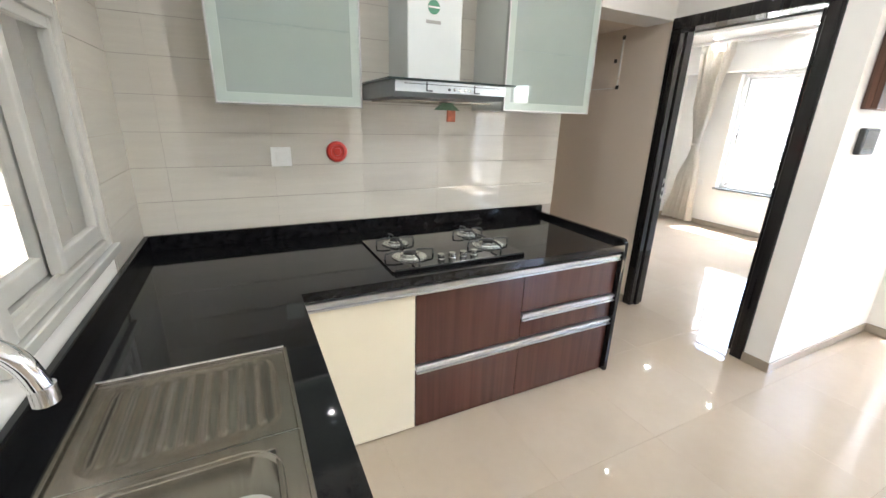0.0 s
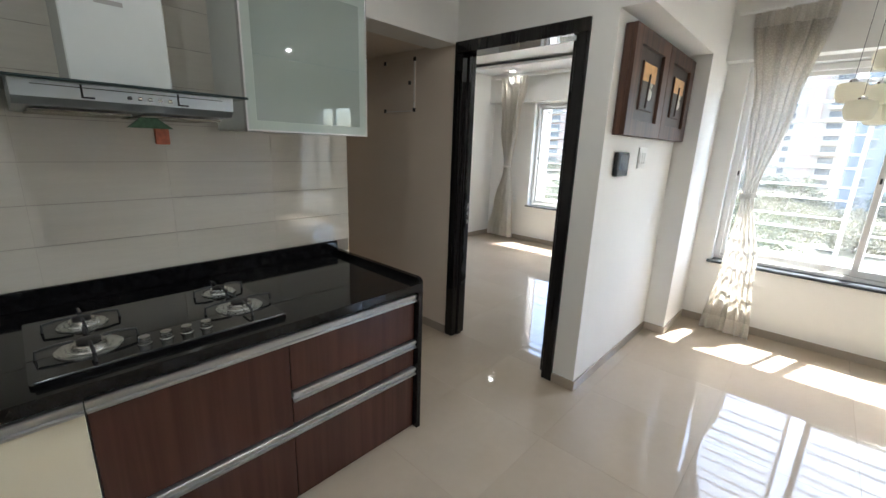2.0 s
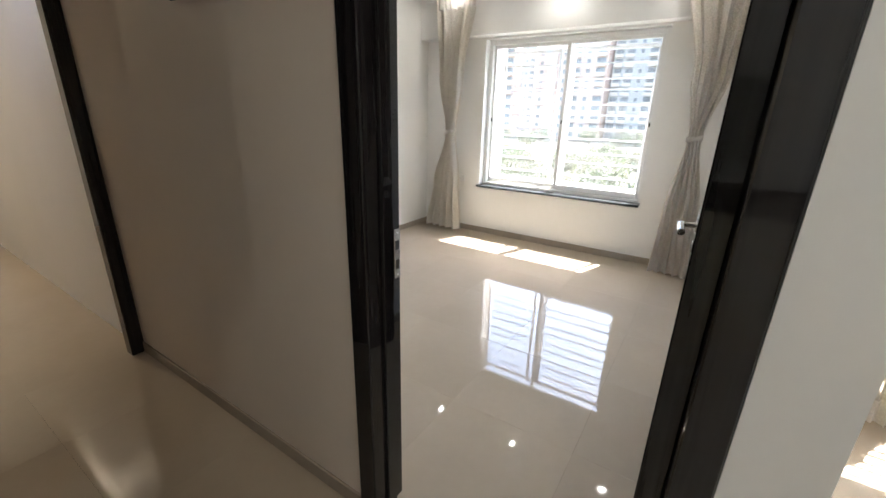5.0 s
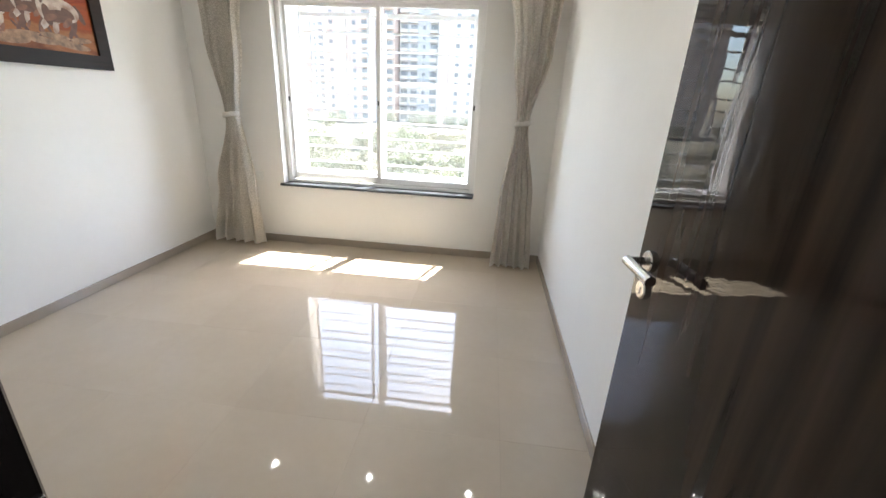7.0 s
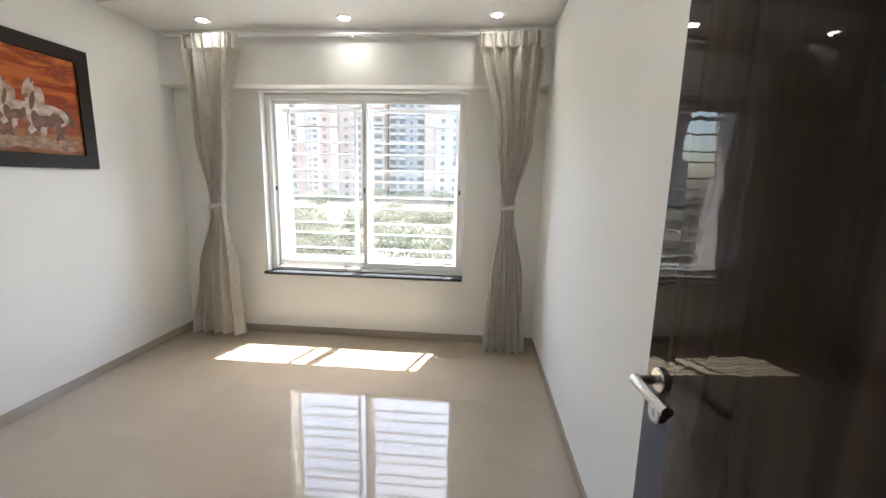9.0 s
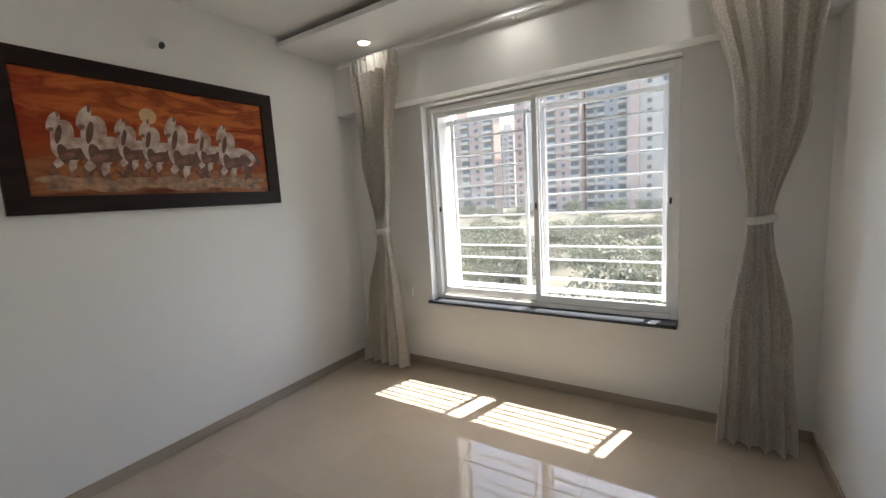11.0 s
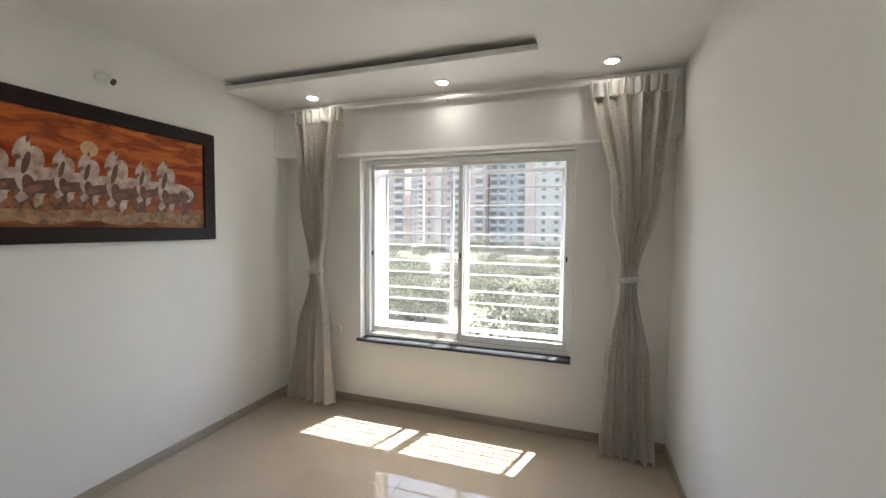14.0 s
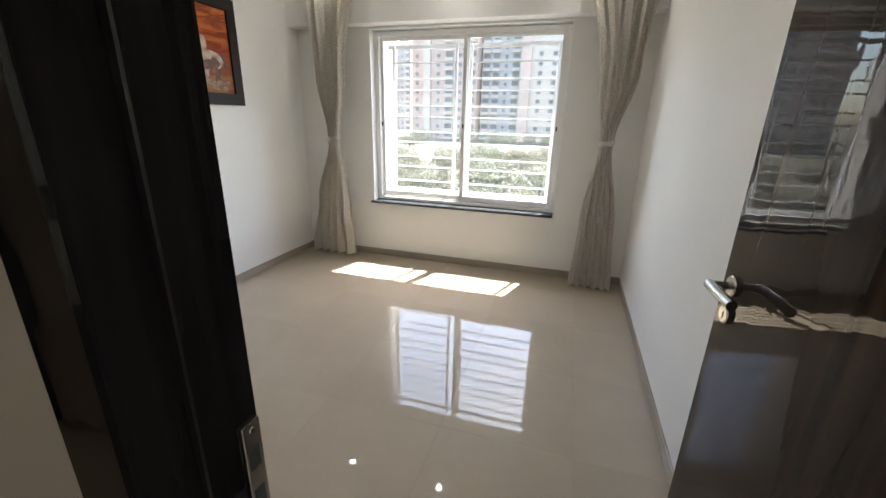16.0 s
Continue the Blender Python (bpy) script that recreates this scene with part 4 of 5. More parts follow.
part("badge", ring(B(), (-0.905, -1.876, 1.915), [(0.001, 0), (0.030, 0), (0.030, 0.002), (0.001, 0.002)], 30, "x"), SEAGREEN, hood, "round green badge")
part("marking", box(B(), -0.9045, -0.903, -1.915, -1.84, 1.846, 1.860), GREYTXT, hood)
part("badge_bar", box(B(), -0.903, -0.902, -1.904, -1.848, 1.911, 1.918), WHITEPL, hood)

orn = thing("hanging_ornament", (-0.865, -1.82, 1.41), "small red and green house-shaped paper ornament hanging from the hood", "ornament")
part("block", box(B(), -0.886, -0.868, -1.806, -1.762, 1.412, 1.476, 0.004, 2), ORANGE, orn)
part("roof", slab(B(), [(-1.885, 1.466), (-1.752, 1.466), (-1.793, 1.496), (-1.798, 1.506), (-1.846, 1.506), (-1.850, 1.496)], "x", -0.868, -0.846), GREEN, orn)

# ---- on the hob wall ----
sw = thing("switch_plate", (XH, -2.574, 1.17), "white plastic switch plate on the kitchen tiles", "switch", "switches and sockets")
part("plate", box(B(), XH + 0.006, XH + 0.016, -2.621, -2.527, 1.177, 1.271, 0.003), WHITEPL, sw)
part("rocker", box(B(), XH + 0.016, XH + 0.020, -2.600, -2.548, 1.20, 1.248, 0.002), WHITEPL, sw)
al = thing("alarm_sounder", (XH, -2.30, 1.19), "round red plastic alarm sounder on kitchen tiles", "alarm")
part("body", ring(B(), (XH + 0.006, -2.30, 1.247), [(0.001, 0), (0.054, 0), (0.054, 0.014), (0.047, 0.024), (0.034, 0.027), (0.032, 0.021), (0.020, 0.020), (0.018, 0.027), (0.001, 0.028)], 36, "x"), RED, al, smooth=True)
part("band", ring(B(), (XH + 0.006, -2.30, 1.247), [(0.0545, 0.004), (0.0555, 0.004), (0.0555, 0.007), (0.0545, 0.007)], 36, "x"), WHITEPL, al)

# ---- passage: wall box of the electrics ----
db = thing("distribution_box", (-1.64, 0, 1.67), "painted flush electrical box cover on the passage wall", "electrical box")
part("cover", box(B(), -1.815, -1.465, -0.008, -0.0005, 1.695, 2.07, 0.002), BEIGE, db)
bm = B()
for a, b, c, d in ((-1.815, -1.80, 1.695, 1.705), (-1.478, -1.465, 1.695, 1.76), (-1.478, -1.465, 1.77, 2.07), (-1.815, -1.50, 1.690, 1.697)):
    box(bm, a, b, -0.013, -0.008, c, d)
part("edge", bm, PAINT, db, "pale chipped edge of the cover")
for x, z in ((-1.812, 2.055), (-1.468, 2.055), (-1.812, 1.70), (-1.468, 1.70), (-1.52, 1.895)):
    part("clip", box(B(), x - 0.013, x + 0.013, -0.017, -0.008, z - 0.014, z + 0.014, 0.002), SLOT, db)

# ---- dining side: carved wall cabinet, handset, switches, camera ----
pc = thing("carved_wall_panel", (0.06, 0.7, 1.53), "brown carved wooden two-door wall shrine cabinet with inlaid panels", "wall cabinet")
part("body", box(B(), 0.002, 0.044, 0.085, 1.285, 1.532, 2.080, 0.004), PANELWOOD, pc)
for y0, y1 in ((0.085, 0.683), (0.687, 1.285)):
    f = 0.10
    bm = rect_ring(B(), "x", y0, y1, 1.532, 2.080, f, 0.044, 0.066, 0.085)
    d = part("door", bm, PANELWOOD, pc)
    part("inset", box(B(), 0.044, 0.048, y0 + f, y1 - f, 1.617, 1.995), PANELDARK, d)
    ym = (y0 + y1) / 2
    part("plaque", box(B(), 0.048, 0.058, ym - 0.115, ym + 0.115, 1.675, 1.93, 0.004), PANELWOOD, d)
    part("gold_field", box(B(), 0.058, 0.060, ym - 0.105, ym + 0.105, 1.83, 1.922), GOLD, d, "gold upper field")
    part("dark_field", box(B(), 0.058, 0.060, ym - 0.105, ym + 0.105, 1.683, 1.829), PANELDARK, d)
    bm = ring(B(), (0.060, ym + 0.03, 1.765), [(0.001, 0), (0.032, 0), (0.024, 0.005), (0.001, 0.006)], 20, "x")
    ring(bm, (0.060, ym + 0.03, 1.812), [(0.001, 0), (0.018, 0), (0.012, 0.007), (0.001, 0.008)], 16, "x")
    part("inlay", bm, IVORY, d, "pale ivory inlay", True)
    bm = tube(B(), [(0.061, ym - 0.02, 1.69), (0.062, ym - 0.015, 1.78), (0.062, ym - 0.005, 1.87)], 0.007, 8)
    part("stem_inlay", bm, PANELDARK, d, smooth=True)
hs = thing("video_door_phone", (0.02, 0.27, 1.30), "black video door phone on the white wall", "door phone")
part("body", box(B(), 0.0, 0.030, 0.165, 0.335, 1.305, 1.442, 0.008, 2), BLACKPL, hs)
part("screen", box(B(), 0.030, 0.032, 0.185, 0.315, 1.340, 1.428), SCREEN, hs, "grey screen")
sw = thing("switch_plate", (0.0, 0.66, 1.33), "white plastic switch plate on painted wall", "switch", "switches and sockets")
part("plate", box(B(), 0.0, 0.010, 0.555, 0.700, 1.345, 1.475, 0.003), WHITEPL, sw)
for k in range(3):
    part("rocker", box(B(), 0.010, 0.014, 0.567 + k * 0.042, 0.602 + k * 0.042, 1.375, 1.445, 0.002), WHITEPL, sw)


# ---- wall cameras ----
def dome_camera(x, y, z, sx, label):
    c = thing("security_camera", (x, y, z), label, "camera", "wall cameras")
    part("base", ring(B(), (x, y, z), [(0.001, 0), (0.034, 0), (0.034, sx * 0.012), (0.022, sx * 0.020), (0.001, sx * 0.020)], 24, "x"), WHITEPL, c, smooth=True)
    bm = B()
    cyl(bm, (x + sx * 0.02, y, z), (x + sx * 0.066, y + 0.020, z - 0.025), 0.026, n=24)
    h = part("head", bm, WHITEPL, c, smooth=True)
    bm = B()
    cyl(bm, (x + sx * 0.0655, y + 0.0198, z - 0.0247), (x + sx * 0.070, y + 0.0217, z - 0.0272), 0.019, n=24)
    part("lens", bm, SLOT, h, "dark lens", True)


dome_camera(XL, 1.95, 2.355, 1, "small white plastic wall camera above the painting")
dome_camera(0.156, 0.42, 2.42, 1, "small white plastic wall camera on the beam")

# ---- pendant cluster over the dining place ----
PCX, PCY = 1.01, 1.0
ch = thing("pendant_cluster", (PCX, PCY, 1.63), "cluster of frosted cream glass pendant shades on black cords", "pendant lamp")
part("rose", ring(B(), (PCX, PCY, CK), [(0.001, 0), (0.16, 0), (0.16, -0.02), (0.001, -0.025)], 32), CHROME, ch, smooth=True)
for dx, dy, z in ((0.0, 0.0, 1.95), (-0.11, -0.03, 1.79), (0.0, 0.10, 1.79), (0.10, -0.02, 1.79), (-0.06, -0.14, 1.69), (0.02, 0.16, 1.685), (0.09, 0.12, 1.70)):
    x, y = PCX + dx, PCY + dy
    bm = B()
    cyl(bm, (x, y, z + 0.05), (PCX + dx * 0.8, PCY + dy * 0.8, CK - 0.02), 0.0012, n=6)
    part("cord", bm, SLOT, ch)
    bm = ring(B(), (x, y, z), [(0.034, -0.050), (0.050, -0.044), (0.062, -0.015), (0.066, 0.020), (0.058, 0.046), (0.030, 0.052)], 20)
    part("shade", bm, SHADE_GLASS, ch, "frosted cream glass shade", True)
    part("cap", ring(B(), (x, y, z + 0.05), [(0.020, 0), (0.020, 0.012), (0.008, 0.022), (0.001, 0.022)], 14), CHROME, ch, smooth=True)

# ---- bedroom: painting ----
PX, PY0, PY1, PZ0, PZ1 = XL + 0.002, 1.262, 2.652, 1.436, 2.184
art = thing("framed_painting", (PX, 1.98, PZ0), "sunset painting of pale galloping forms in a wide dark wooden frame", "painting")
F = 0.084
bm = rect_ring(B(), "x", PY0, PY1, PZ0, PZ1, F, PX, PX + 0.028)
part("frame", bm, FRAMEDARK, art, "wide dark wooden frame")
part("canvas", box(B(), PX, PX + 0.014, PY0 + F - 0.004, PY1 - F + 0.004, PZ0 + F - 0.004, PZ1 - F + 0.004), CANVAS, art, "orange sunset canvas")


def ellipse(cx, cz, a, b, turn, n=18):
    t, out = radians(turn), []
    for i in range(n):
        u = 2 * math.pi * i / n
        p, q = a * math.cos(u), b * math.sin(u)
        out.append((cx + p * math.cos(t) - q * math.sin(t), cz + p * math.sin(t) + q * math.cos(t)))
    return out


DUST = mat("ochre_dust_paint", (0.30, 0.165, 0.090), 0.5, vary=0.5, scale=26, fine=0.2)
GLOW = mat("pale_amber_paint", (0.58, 0.38, 0.20), 0.5, vary=0.12, scale=20)


def pale_form(y, z, s, k):
    """A plain galloping form of a few ovals and strokes, seen three-quarter on."""
    lay = PX + 0.0143 + 0.0003 * k

    def ovals(name, material, items, up, label=""):
        bm = B()
        for n, (dy, dz, a, b, t) in enumerate(items):
            slab(bm, ellipse(y + dy * s, z + dz * s, a * s, b * s, t), "x", lay + up, lay + up + 0.00003 + 0.000008 * n)
            if name != "pale_form":
                part(name, bm, material, art)
                bm = B()
        if name == "pale_form":
            part(name, bm, material, art, label)
    ovals("rear_stroke", MIDTONE, ((0.075, -0.050, 0.040, 0.014, 70), (0.082, -0.098, 0.036, 0.008, 118), (0.048, -0.096, 0.034, 0.008, 70), (-0.074, -0.112, 0.026, 0.006, 130), (0.112, 0.000, 0.040, 0.013, -62)), 0.0)
    ovals("pale_form", PALE, ((0.036, 0.004, 0.074, 0.044, -6), (-0.018, 0.000, 0.048, 0.060, 10), (-0.024, 0.056, 0.062, 0.036, 72), (-0.046, 0.104, 0.044, 0.018, 66), (-0.044, -0.052, 0.036, 0.014, 48), (-0.006, -0.062, 0.036, 0.013, 82)), 0.0001,
          "pale galloping form")
    ovals("fore_stroke", PALE2, ((-0.020, -0.030, 0.030, 0.012, 20), (0.050, -0.040, 0.030, 0.012, 40), (-0.066, -0.086, 0.024, 0.008, 100), (-0.008, -0.100, 0.022, 0.007, 60), (-0.028, 0.138, 0.014, 0.005, 80), (-0.058, 0.072, 0.012, 0.008, 30)), 0.0002)
    ovals("soft_shade", MIDTONE, ((0.016, -0.020, 0.060, 0.024, 8), (-0.030, -0.022, 0.018, 0.040, 8), (-0.036, 0.056, 0.040, 0.010, 76), (0.060, -0.004, 0.030, 0.016, -30)), 0.00015)


for k, (y, z, s) in enumerate(((1.525, 1.735, 1.05), (1.655, 1.740, 1.28), (1.785, 1.745, 1.0), (1.90, 1.74, 1.06), (2.045, 1.735, 1.30), (2.185, 1.745, 1.0), (2.335, 1.73, 1.26))):
    pale_form(y, z + 0.01, s * 1.12, k)
for k, (y, z, a, b) in enumerate(((1.50, 1.565, 0.10, 0.022), (1.68, 1.56, 0.12, 0.026), (1.86, 1.575, 0.10, 0.02), (2.03, 1.56, 0.13, 0.026), (2.22, 1.57, 0.11, 0.02), (2.40, 1.562, 0.12, 0.022))):
    part("dust_cloud", slab(B(), ellipse(y, z, a, b, 4 - 2 * k), "x", PX + 0.0167, PX + 0.0168 + 0.00002 * k), DUST, art)
for k, (y, z, a, b) in enumerate(((1.44, 1.60, 0.07, 0.018), (1.59, 1.592, 0.09, 0.016), (1.77, 1.598, 0.09, 0.014), (1.95, 1.600, 0.08, 0.018), (2.13, 1.594, 0.09, 0.015), (2.31, 1.600, 0.09, 0.017), (2.47, 1.596, 0.07, 0.016))):
    part("dust_cloud", slab(B(), ellipse(y, z, a, b, 3 * (-1) ** k), "x", PX + 0.0164, PX + 0.0165 + 0.00002 * k), DUST, art)
bm = slab(B(), ellipse(1.872, 1.945, 0.042, 0.042, 0, 28), "x", PX + 0.0140, PX + 0.0142)
part("sun_disc", bm, GLOW, art)


# ---- curtains ----
def curtain(rows, y, material, band, label, folds, seed, depth=0.036):
    """A pleated curtain tied at the middle: rows of height, left edge and right edge, from the hem up."""
    rnd = random.Random(seed)
    c = thing("curtain", ((rows[0][1] + rows[0][2]) / 2, y, rows[0][0]), label, "curtain", "tied curtains")
    ph = [rnd.uniform(-1.3, 1.3) for _ in range(folds + 2)]
    knot = min(rows, key=lambda r: r[2] - r[1])[0]
    wide = max(r[2] - r[1] for r in rows)

    def sheet(z0, z1, nz, off, pinch=0):
        bm = B()
        nu = max(folds * 10, pinch * 8)
        grid = []
        for j in range(nz + 1):
            z = z0 + (z1 - z0) * j / nz
            i = max(k for k in range(len(rows) - 1) if rows[k][0] <= z + 1e-6)
            (za, la, ra), (zb, lb, rb) = rows[i], rows[i + 1]
            t = (z - za) / (zb - za)
            l, r = smooth_step(la, lb, t), smooth_step(ra, rb, t)
            w = r - l
            near = math.exp(-((z - knot) / 0.10) ** 2)
            amp = depth * (0.45 + 0.55 * min(1, w / wide)) * (1 - 0.45 * near)
            line = []
            for k in range(nu + 1):
                u = k / nu
                f = u * folds
                p = ph[int(f)] * (1 - f % 1) + ph[int(f) + 1] * (f % 1)
                a = 2 * math.pi * f + p * (1.0 + 0.8 * math.sin(z * 2.1 + seed))
                pleat = math.sin(a) + 0.28 * math.sin(2.3 * a + z * 1.7)
                if pinch:
                    pleat = 0.2 * pleat + 0.75 * abs(math.sin(math.pi * u * pinch)) ** 0.6
                bulge = 0.05 * (1 - (2 * u - 1) ** 2) * near
                line.append(bm.verts.new((l + w * (u + 0.25 / folds * math.cos(a) * 0.35), y - amp * pleat - bulge - off + 0.012 * math.sin(3 * z + 5 * u), z)))
            grid.append(line)
        for a, b in zip(grid, grid[1:]):
            for k in range(nu):
                bm.faces.new((a[k], a[k + 1], b[k + 1], b[k]))
        bmesh.ops.solidify(bm, geom=bm.faces[:], thickness=0.002)
        return bm
    z0, z1 = rows[0][0], rows[-1][0]
    part("cloth", sheet(z0 + 0.12, z1 - 0.10, 70, 0), material, c, smooth=True)
    part("hem", sheet(z0, z0 + 0.122, 6, 0.002), band, c, "plain pale hem", True)
    part("heading", sheet(z1 - 0.102, z1, 6, 0.003, 11), band, c, "pinch-pleated pale heading", True)
    kr = [r for r in rows if r[0] == knot][0]
    bm = B()
    n, cx, rx = 28, (kr[1] + kr[2]) / 2, (kr[2] - kr[1]) / 2 + 0.006
    loops = []
    for dz in (-0.020, -0.014, 0.014, 0.020):
        g = 0.004 if abs(dz) < 0.017 else 0.0
        loops.append([bm.verts.new((cx + (rx + g) * math.cos(2 * math.pi * i / n), y - 0.03 + (0.062 + g) * math.sin(2 * math.pi * i / n), knot + dz + 0.010 * math.cos(2 * math.pi * i / n))) for i in range(n)])
    for a, b in zip(loops, loops[1:]):
        for i in range(n):
            bm.faces.new((a[i], a[(i + 1) % n], b[(i + 1) % n], b[i]))
    bmesh.ops.solidify(bm, geom=bm.faces[:], thickness=0.003)
    part("tie_band", bm, band, c, "plain pale tie band", True)
    return c


BED = "long beige jacquard curtain tied back at the window"
curtain([(0.045, -3.135, -2.645), (0.58, -3.04, -2.68), (1.165, -2.862, -2.754), (1.76, -2.97, -2.672), (2.49, -3.04, -2.545)], 3.24, CURTAIN, CURTAIN_BAND, BED, 5, 3)
curtain([(0.015, -0.585, -0.245), (0.60, -0.560, -0.285), (1.215, -0.478, -0.378), (1.73, -0.548, -0.262), (2.49, -0.705, -0.205)], 3.24, CURTAIN, CURTAIN_BAND, BED, 5, 5)
curtain([(0.02, 0.335, 0.685), (0.6, 0.40, 0.63), (1.155, 0.440, 0.525), (1.77, 0.39, 0.64), (2.45, 0.29, 0.75)], 1.69, SHEER, CURTAIN_BAND, "sheer patterned cream curtain tied back at the window", 6, 8, 0.018)


def curtain_rail(x0, x1, y, z, label):
    r = thing("curtain_rail", ((x0 + x1) / 2, y, z), label, "curtain rail", "curtain rails")
    bm = B()
    cyl(bm, (x0, y, z), (x1, y, z), 0.013, n=16)
    part("rod", bm, WHITEALU, r, smooth=True)
    for x in (x0 + 0.18, (x0 + x1) / 2, x1 - 0.18):
        part("bracket", box(B(), x - 0.012, x + 0.012, y, y + 0.075, z - 0.010, z + 0.016, 0.003), WHITEALU, r)


curtain_rail(-3.16, -0.18, 3.24, 2.486, "pale round curtain rail under the ceiling")
curtain_rail(0.20, 2.3, 1.69, 2.455, "pale round curtain rail under the ceiling")

# ---- bedroom switches ----
sw = thing("switch_board", (XR, 1.128, 1.298), "white plastic switch and socket board by the door", "switch", "switches and sockets")
part("plate", box(B(), XR - 0.014, XR, 1.063, 1.190, 1.298, 1.488, 0.004), WHITEPL, sw)
for k in range(3):
    part("rocker", box(B(), XR - 0.019, XR - 0.014, 1.074 + k * 0.037, 1.105 + k * 0.037, 1.40, 1.465, 0.002), WHITEPL, sw)
bm = B()
for dy, dz in ((-0.022, 0.012), (0.022, 0.012), (-0.018, -0.020), (0.018, -0.020), (0, 0.034)):
    cyl(bm, (XR - 0.0155, 1.128 + dy, 1.34 + dz), (XR - 0.013, 1.128 + dy, 1.34 + dz), 0.005, n=10)
part("socket_holes", bm, SLOT, sw)
so = thing("wall_socket", (-2.75, YW, 0.59), "white plastic wall socket beside the window", "socket", "switches and sockets")
part("plate", box(B(), -2.795, -2.715, YW - 0.010, YW, 0.585, 0.665, 0.003), WHITEPL, so)
part("rocker", box(B(), -2.78, -2.75, YW - 0.014, YW - 0.010, 0.605, 0.645, 0.002), WHITEPL, so)

# ---- outside: ground, towers, trees ----
GZ = -6.5
bm = B()
n = 40
grid = [[bm.verts.new((-900 + 1800 * i / n, -300 + 1500 * j / n, GZ + (0 if j < 9 else 1.2 * noise.noise((i * 0.7, j * 0.7, 0))))) for i in range(n + 1)] for j in range(n + 1)]
for a, b in zip(grid, grid[1:]):
    for i in range(n):
        bm.faces.new((a[i], a[i + 1], b[i + 1], b[i]))
structure("ground", bm, SOIL, smooth=True)


FACADE_DULL = plaster("facade_dull_grey", (0.26, 0.255, 0.245))


def tower(x0, x1, y, depth, storeys, wall, bays, label, h=3.0, trim=FACADE_CREAM):
    """A block of flats: body, parapet, and for each storey windows or balconies along the front, one a bay."""
    t = thing("apartment_building", ((x0 + x1) / 2, y, GZ), label, "building", "far apartment buildings")
    z1 = GZ + storeys * h
    part("wall", box(B(), x0, x1, y, y + depth, GZ, z1), wall, t)
    part("roof", box(B(), x0 - 0.4, x1 + 0.4, y - 0.4, y + depth, z1, z1 + 1.1), trim, t, "pale roof parapet")
    part("stair_head", box(B(), (x0 + x1) / 2 - 2.5, (x0 + x1) / 2 + 2.5, y + 3, y + 8, z1 + 1.1, z1 + 4.2), wall, t)
    w = (x1 - x0) / len(bays)
    meshes = {}
    for i, kind in enumerate(bays):
        cx = x0 + w * (i + 0.5)
        if kind == "r":
            part("rib", box(B(), cx - w * 0.32, cx + w * 0.32, y - 1.2, y, GZ, z1 + 0.6), FACADE_PINK if wall is not FACADE_PINK else FACADE_CREAM, t)
            continue
        for s in range(storeys):
            z = GZ + s * h
            if (kind, "m") not in meshes:
                if kind == "w":
                    bm = box(B(), -w * 0.15, w * 0.15, -0.12, 0.3, 0.9, 2.2)
                    meshes[kind, "m"] = mesh_of("window", bm, WINDARK)
                    bm = box(B(), -w * 0.20, w * 0.20, -0.45, 0, 2.3, 2.42)
                    box(bm, -w * 0.18, w * 0.18, -0.2, 0, 0.78, 0.9)
                    meshes[kind, "s"] = mesh_of("window_ledge", bm, trim)
                else:
                    bm = box(B(), -w * 0.34, w * 0.34, -0.10, 0.3, 0.15, 2.5)
                    meshes[kind, "m"] = mesh_of("balcony_opening", bm, WINDARK)
                    bm = box(B(), -w * 0.38, w * 0.38, -1.3, 0, -0.10, 0.10)
                    box(bm, -w * 0.38, w * 0.38, -1.3, -1.2, 0.10, 0.95)
                    meshes[kind, "s"] = mesh_of("balcony", bm, trim)
            for key, nm in (("m", "window"), ("s", "balcony" if kind == "b" else "window_ledge")):
                o = new(nm, meshes[kind, key])
                o.parent = t
                o.location = Vector((cx, y, z)) - ORIGIN[t]
    return t


tower(-93, -64, 140, 6, 12, FACADE_PINK, "wbwbwb", "tall pink-beige apartment building with white balconies")
tower(-96, -86.5, 215, 16, 14, FACADE_GREY, "bwb", "distant grey apartment building")
tower(-60, -35.5, 150, 18, 14, FACADE_PINK, "wrwbwb", "tall pink-beige apartment building with pale window column")
tower(-35, -21, 156, 18, 14, FACADE_GREY, "bbwb", "tall grey apartment building with stacked balconies")
tower(-20.5, 2, 150, 18, 14, FACADE_CREAM, "rwwrb", "tall cream and pink apartment building with ribbed front")
tower(3, 34, 92, 16, 12, FACADE_DULL, "wwbwwwbw", "pale apartment building with dark square windows and balconies")
tower(37, 60, 110, 16, 11, FACADE_GREY, "wbwbw", "grey apartment building with stacked balconies")


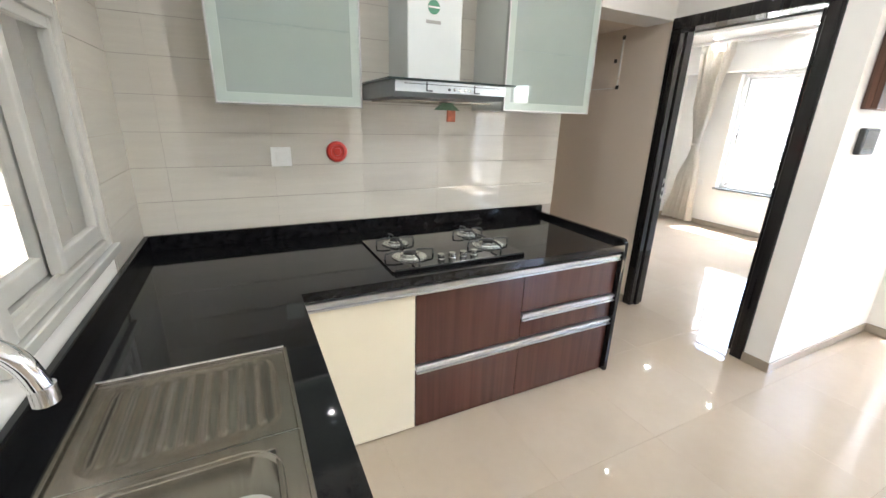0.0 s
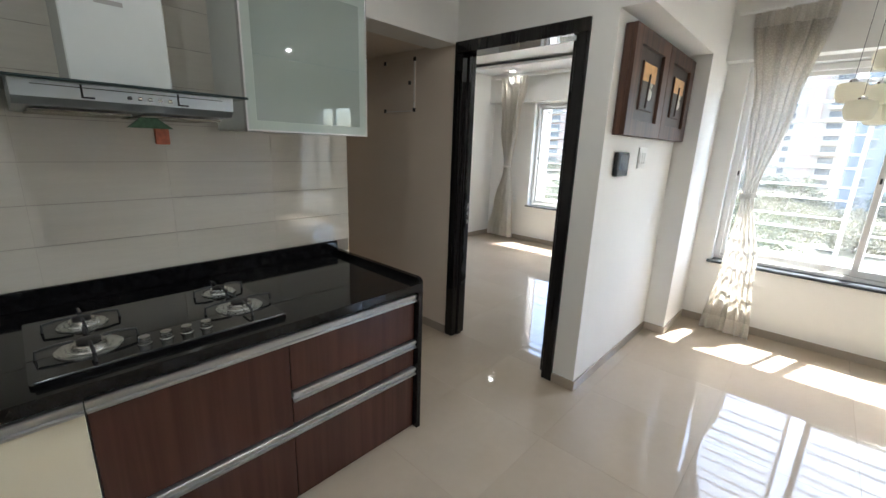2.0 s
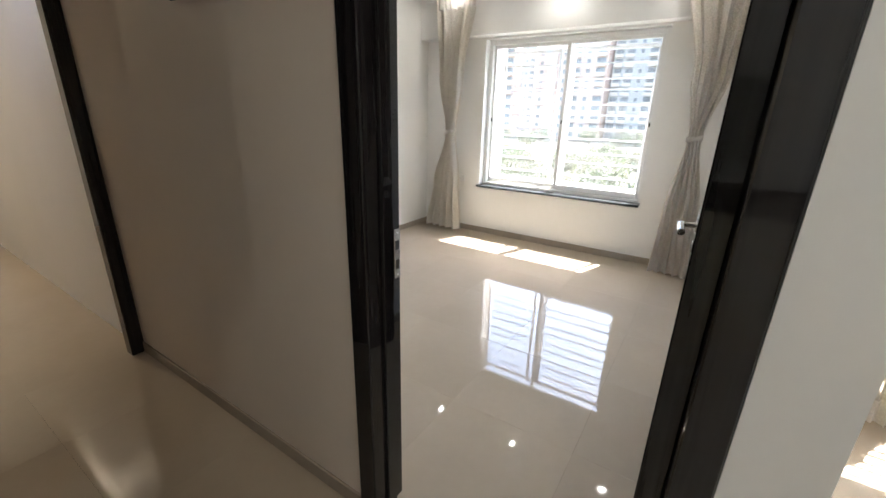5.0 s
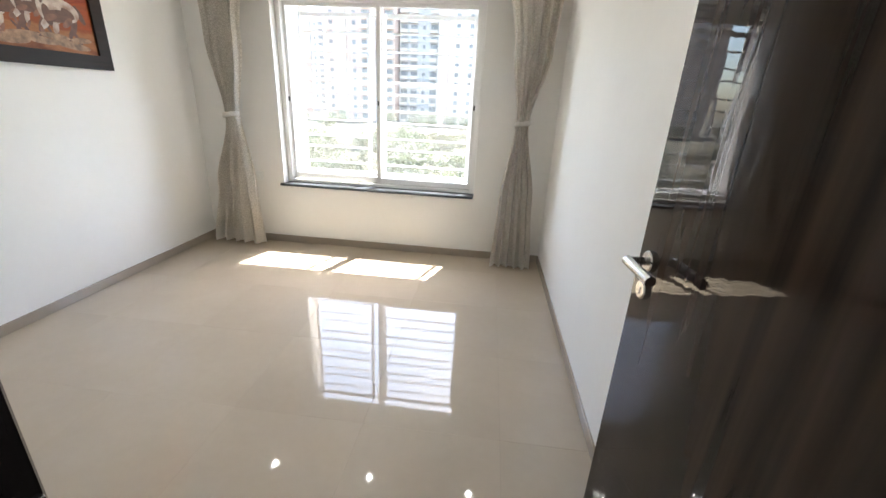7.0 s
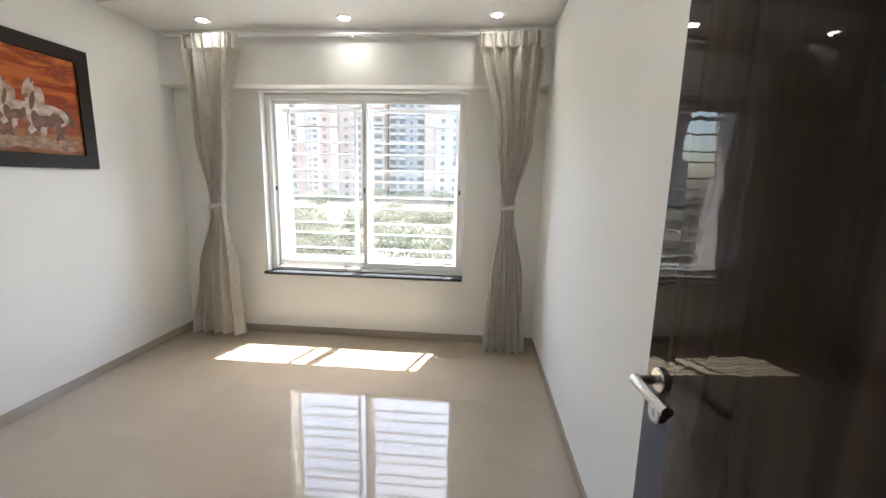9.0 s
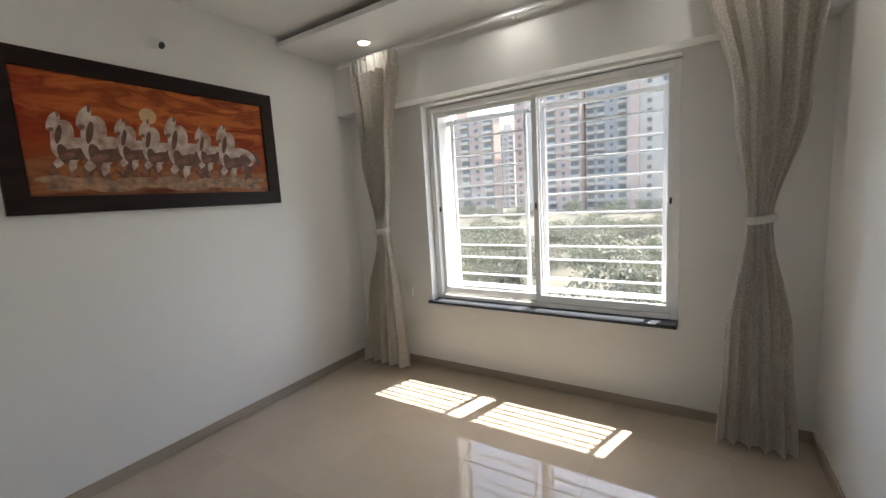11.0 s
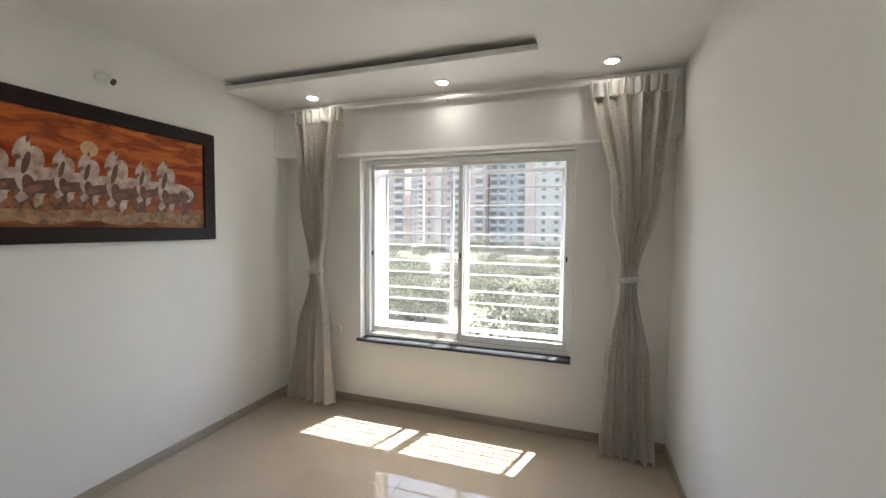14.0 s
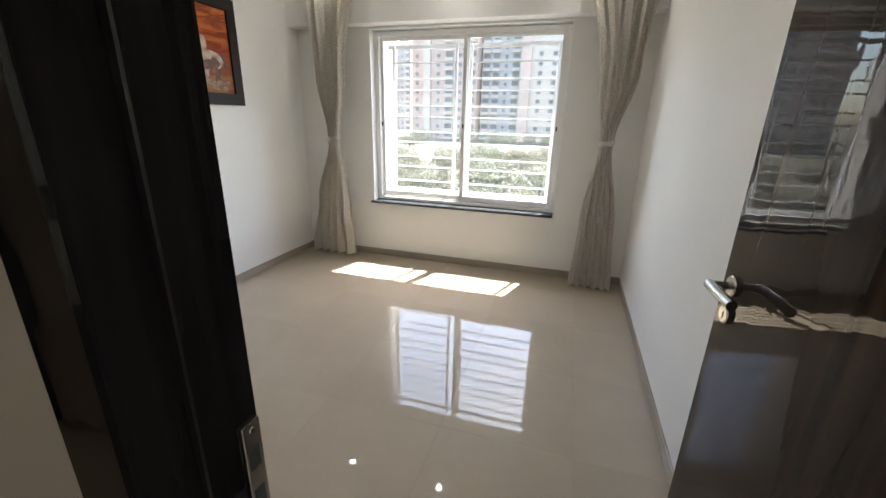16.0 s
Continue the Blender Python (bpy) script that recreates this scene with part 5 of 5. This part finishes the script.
def leaf_mesh(name, rx, rz, count, size, material, seed, lift):
    """A crown of many small leaves in clumps round a few boughs, with gaps."""
    rnd = random.Random(seed)
    verts, faces = [], []
    clumps = []
    for _ in range(max(6, count // 45)):
        a, r, h = rnd.uniform(0, 2 * math.pi), rx * math.sqrt(rnd.uniform(0.02, 1)), rnd.uniform(-1, 1)
        k = math.sqrt(max(0.05, 1 - (h * 0.9) ** 2))
        clumps.append((Vector((r * math.cos(a) * k, r * math.sin(a) * k, lift + rz * (1 + h))), rnd.uniform(0.18, 0.38) * rx))
    for i in range(count):
        c, s = clumps[i % len(clumps)]
        p = c + Vector((rnd.gauss(0, s * 0.6), rnd.gauss(0, s * 0.6), rnd.gauss(0, s * 0.45)))
        q = Euler((rnd.uniform(-1.2, 1.2), rnd.uniform(-1.2, 1.2), rnd.uniform(0, 6.3))).to_matrix()
        l, w, k = size * rnd.uniform(0.7, 1.4), size * rnd.uniform(0.3, 0.5), len(verts)
        verts += [(p + q @ Vector(v))[:] for v in ((-l, 0, 0), (0, -w, 0.1 * l), (l, 0, 0), (0, w, 0.1 * l))]
        faces.append((k, k + 1, k + 2, k + 3))
    me = bpy.data.meshes.new(name)
    me.from_pydata(verts, [], faces)
    me.materials.append(material)
    return me


def bush(x, y, height, spread, seed, material, label, count, size, name="bush", group="bushes on the waste ground"):
    t = thing(name, (x, y, GZ), label, "tree" if name == "tree" else "bush", group)
    rnd = random.Random(seed)
    bm = B()
    lift = height * 0.22
    tube(bm, [(x, y, GZ - 0.3), (x + 0.1, y, GZ + lift), (x + rnd.uniform(-0.3, 0.3), y + rnd.uniform(-0.3, 0.3), GZ + height * 0.55)], 0.035 * height, 7)
    for k in range(6):
        a = k * 1.05 + rnd.uniform(0, 0.5)
        bx, by = x + 0.55 * spread * math.cos(a), y + 0.55 * spread * math.sin(a)
        tube(bm, [(x, y, GZ + lift * rnd.uniform(0.7, 1.3)), ((x + bx) / 2, (y + by) / 2, GZ + height * 0.45), (bx, by, GZ + height * rnd.uniform(0.6, 0.85))], 0.012 * height, 5)
    part("trunk", bm, BARK, t)
    o = new("crown", leaf_mesh("crown", spread, height * 0.42, count, size, material, seed, lift))
    o.parent = t
    ORIGIN[o] = ORIGIN[t]
    return t


rnd = random.Random(4)
kinds = [bush(-3.3, 14.0, 5.7, 1.45, 11, LEAF, "leafy green tree close to the house", 2600, 0.13, "tree", "trees near the house"),
         bush(-14, 34, 2.6, 2.6, 12, LEAF_DRY, "dry olive scrub bush on waste ground", 1500, 0.16),
         bush(-22, 44, 3.4, 2.8, 13, LEAF, "green scrub bush on waste ground", 1500, 0.17),
         bush(-10, 48, 2.2, 3.4, 14, LEAF_DRY, "low dry scrub bush on waste ground", 1400, 0.18)]
copy_thing(kinds[0], pose(5.0, 15.5, GZ - 0.6, 0, 0, 120))
copy_thing(kinds[0], pose(-1.2, 18.5, GZ - 1.4, 0, 0, 210))
for i in range(110):
    y = rnd.uniform(30, 86)
    x = rnd.uniform(-0.95 * y - 6, 0.35 * y + 6)
    copy_thing(kinds[1 + i % 3], pose(x, y, GZ - rnd.uniform(0, 0.8), 0, 0, rnd.uniform(0, 360)))

for i in range(26):
    copy_thing(kinds[2], pose(-118 + i * 5.6 + rnd.uniform(-2, 2), rnd.uniform(96, 134), GZ + rnd.uniform(0, 1.2), 0, 0, rnd.uniform(0, 360)))

# ---- tiles on the hob wall ----
base = structure("wall_tile_bed", box(B(), XH, XH + 0.001, YS, YP, 0.80, 2.099), TILEGROUT)
base2 = structure("wall_tile_bed_sink", box(B(), XH, -0.71, YS, YS + 0.001, 0.80, 2.099), TILEGROUT)
TH, TL = 0.154, 0.45
shared = {}


def tile_piece(parent, name, x0, x1, y0, y1, z0, z1, material):
    key = (name, round(x1 - x0, 4), round(y1 - y0, 4), round(z1 - z0, 4))
    if key not in shared:
        shared[key] = mesh_of(name, box(B(), 0, x1 - x0, 0, y1 - y0, 0, z1 - z0), material)
    o = new(name, shared[key])
    o.parent = parent
    o.location = (x0, y0, z0)


z = 0.874
while z < 2.09:
    zz = min(z + TH, 2.098)
    y = YP
    while y > YS + 0.02:
        y0 = max(y - TL, YS + 0.002)
        tile_piece(base, "tile", XH + 0.001, XH + 0.006, y0 + 0.0003, y - 0.0003, z + 0.0010, zz - 0.0010, WALLTILE)
        y = y0
    tile_piece(base2, "tile", XH + 0.008, -0.715, YS + 0.001, YS + 0.006, z + 0.0009, zz - 0.0009, WALLTILE)
    z = zz

# ---- floor tiles ----
bm = box(B(), XO, XE + 0.1, YS - 0.1, 0.0, -0.15, -0.006)
box(bm, XL - 0.1, XR, 0.0, YW + 0.2, -0.15, -0.006)
box(bm, XR, XE + 0.1, 0.0, YD + 0.2, -0.15, -0.006)
floor = structure("floor", bm, GROUT)
P = 0.6


def lay(x0, x1, y0, y1):
    i = math.floor((x0 + 0.52) / P)
    while -0.52 + i * P < x1 - 1e-4:
        a, b = max(x0, -0.52 + i * P), min(x1, -0.52 + (i + 1) * P)
        j = math.floor((y0 - 0.69) / P)
        while 0.69 + j * P < y1 - 1e-4:
            c, d = max(y0, 0.69 + j * P), min(y1, 0.69 + (j + 1) * P)
            if b - a > 0.004 and d - c > 0.004:
                tile_piece(floor, "floor_tile", a + 0.0004, b - 0.0004, c + 0.0004, d - 0.0004, -0.006, 0.0, FLOOR)
            j += 1
        i += 1


lay(XL, XR, 0.09, YW)
lay(XH, 0.08, YS, 0.09)
lay(0.08, XE, YS, YD)
lay(0.0, 0.08, 0.09, YD)
lay(XO, XH, YP, 0.0)
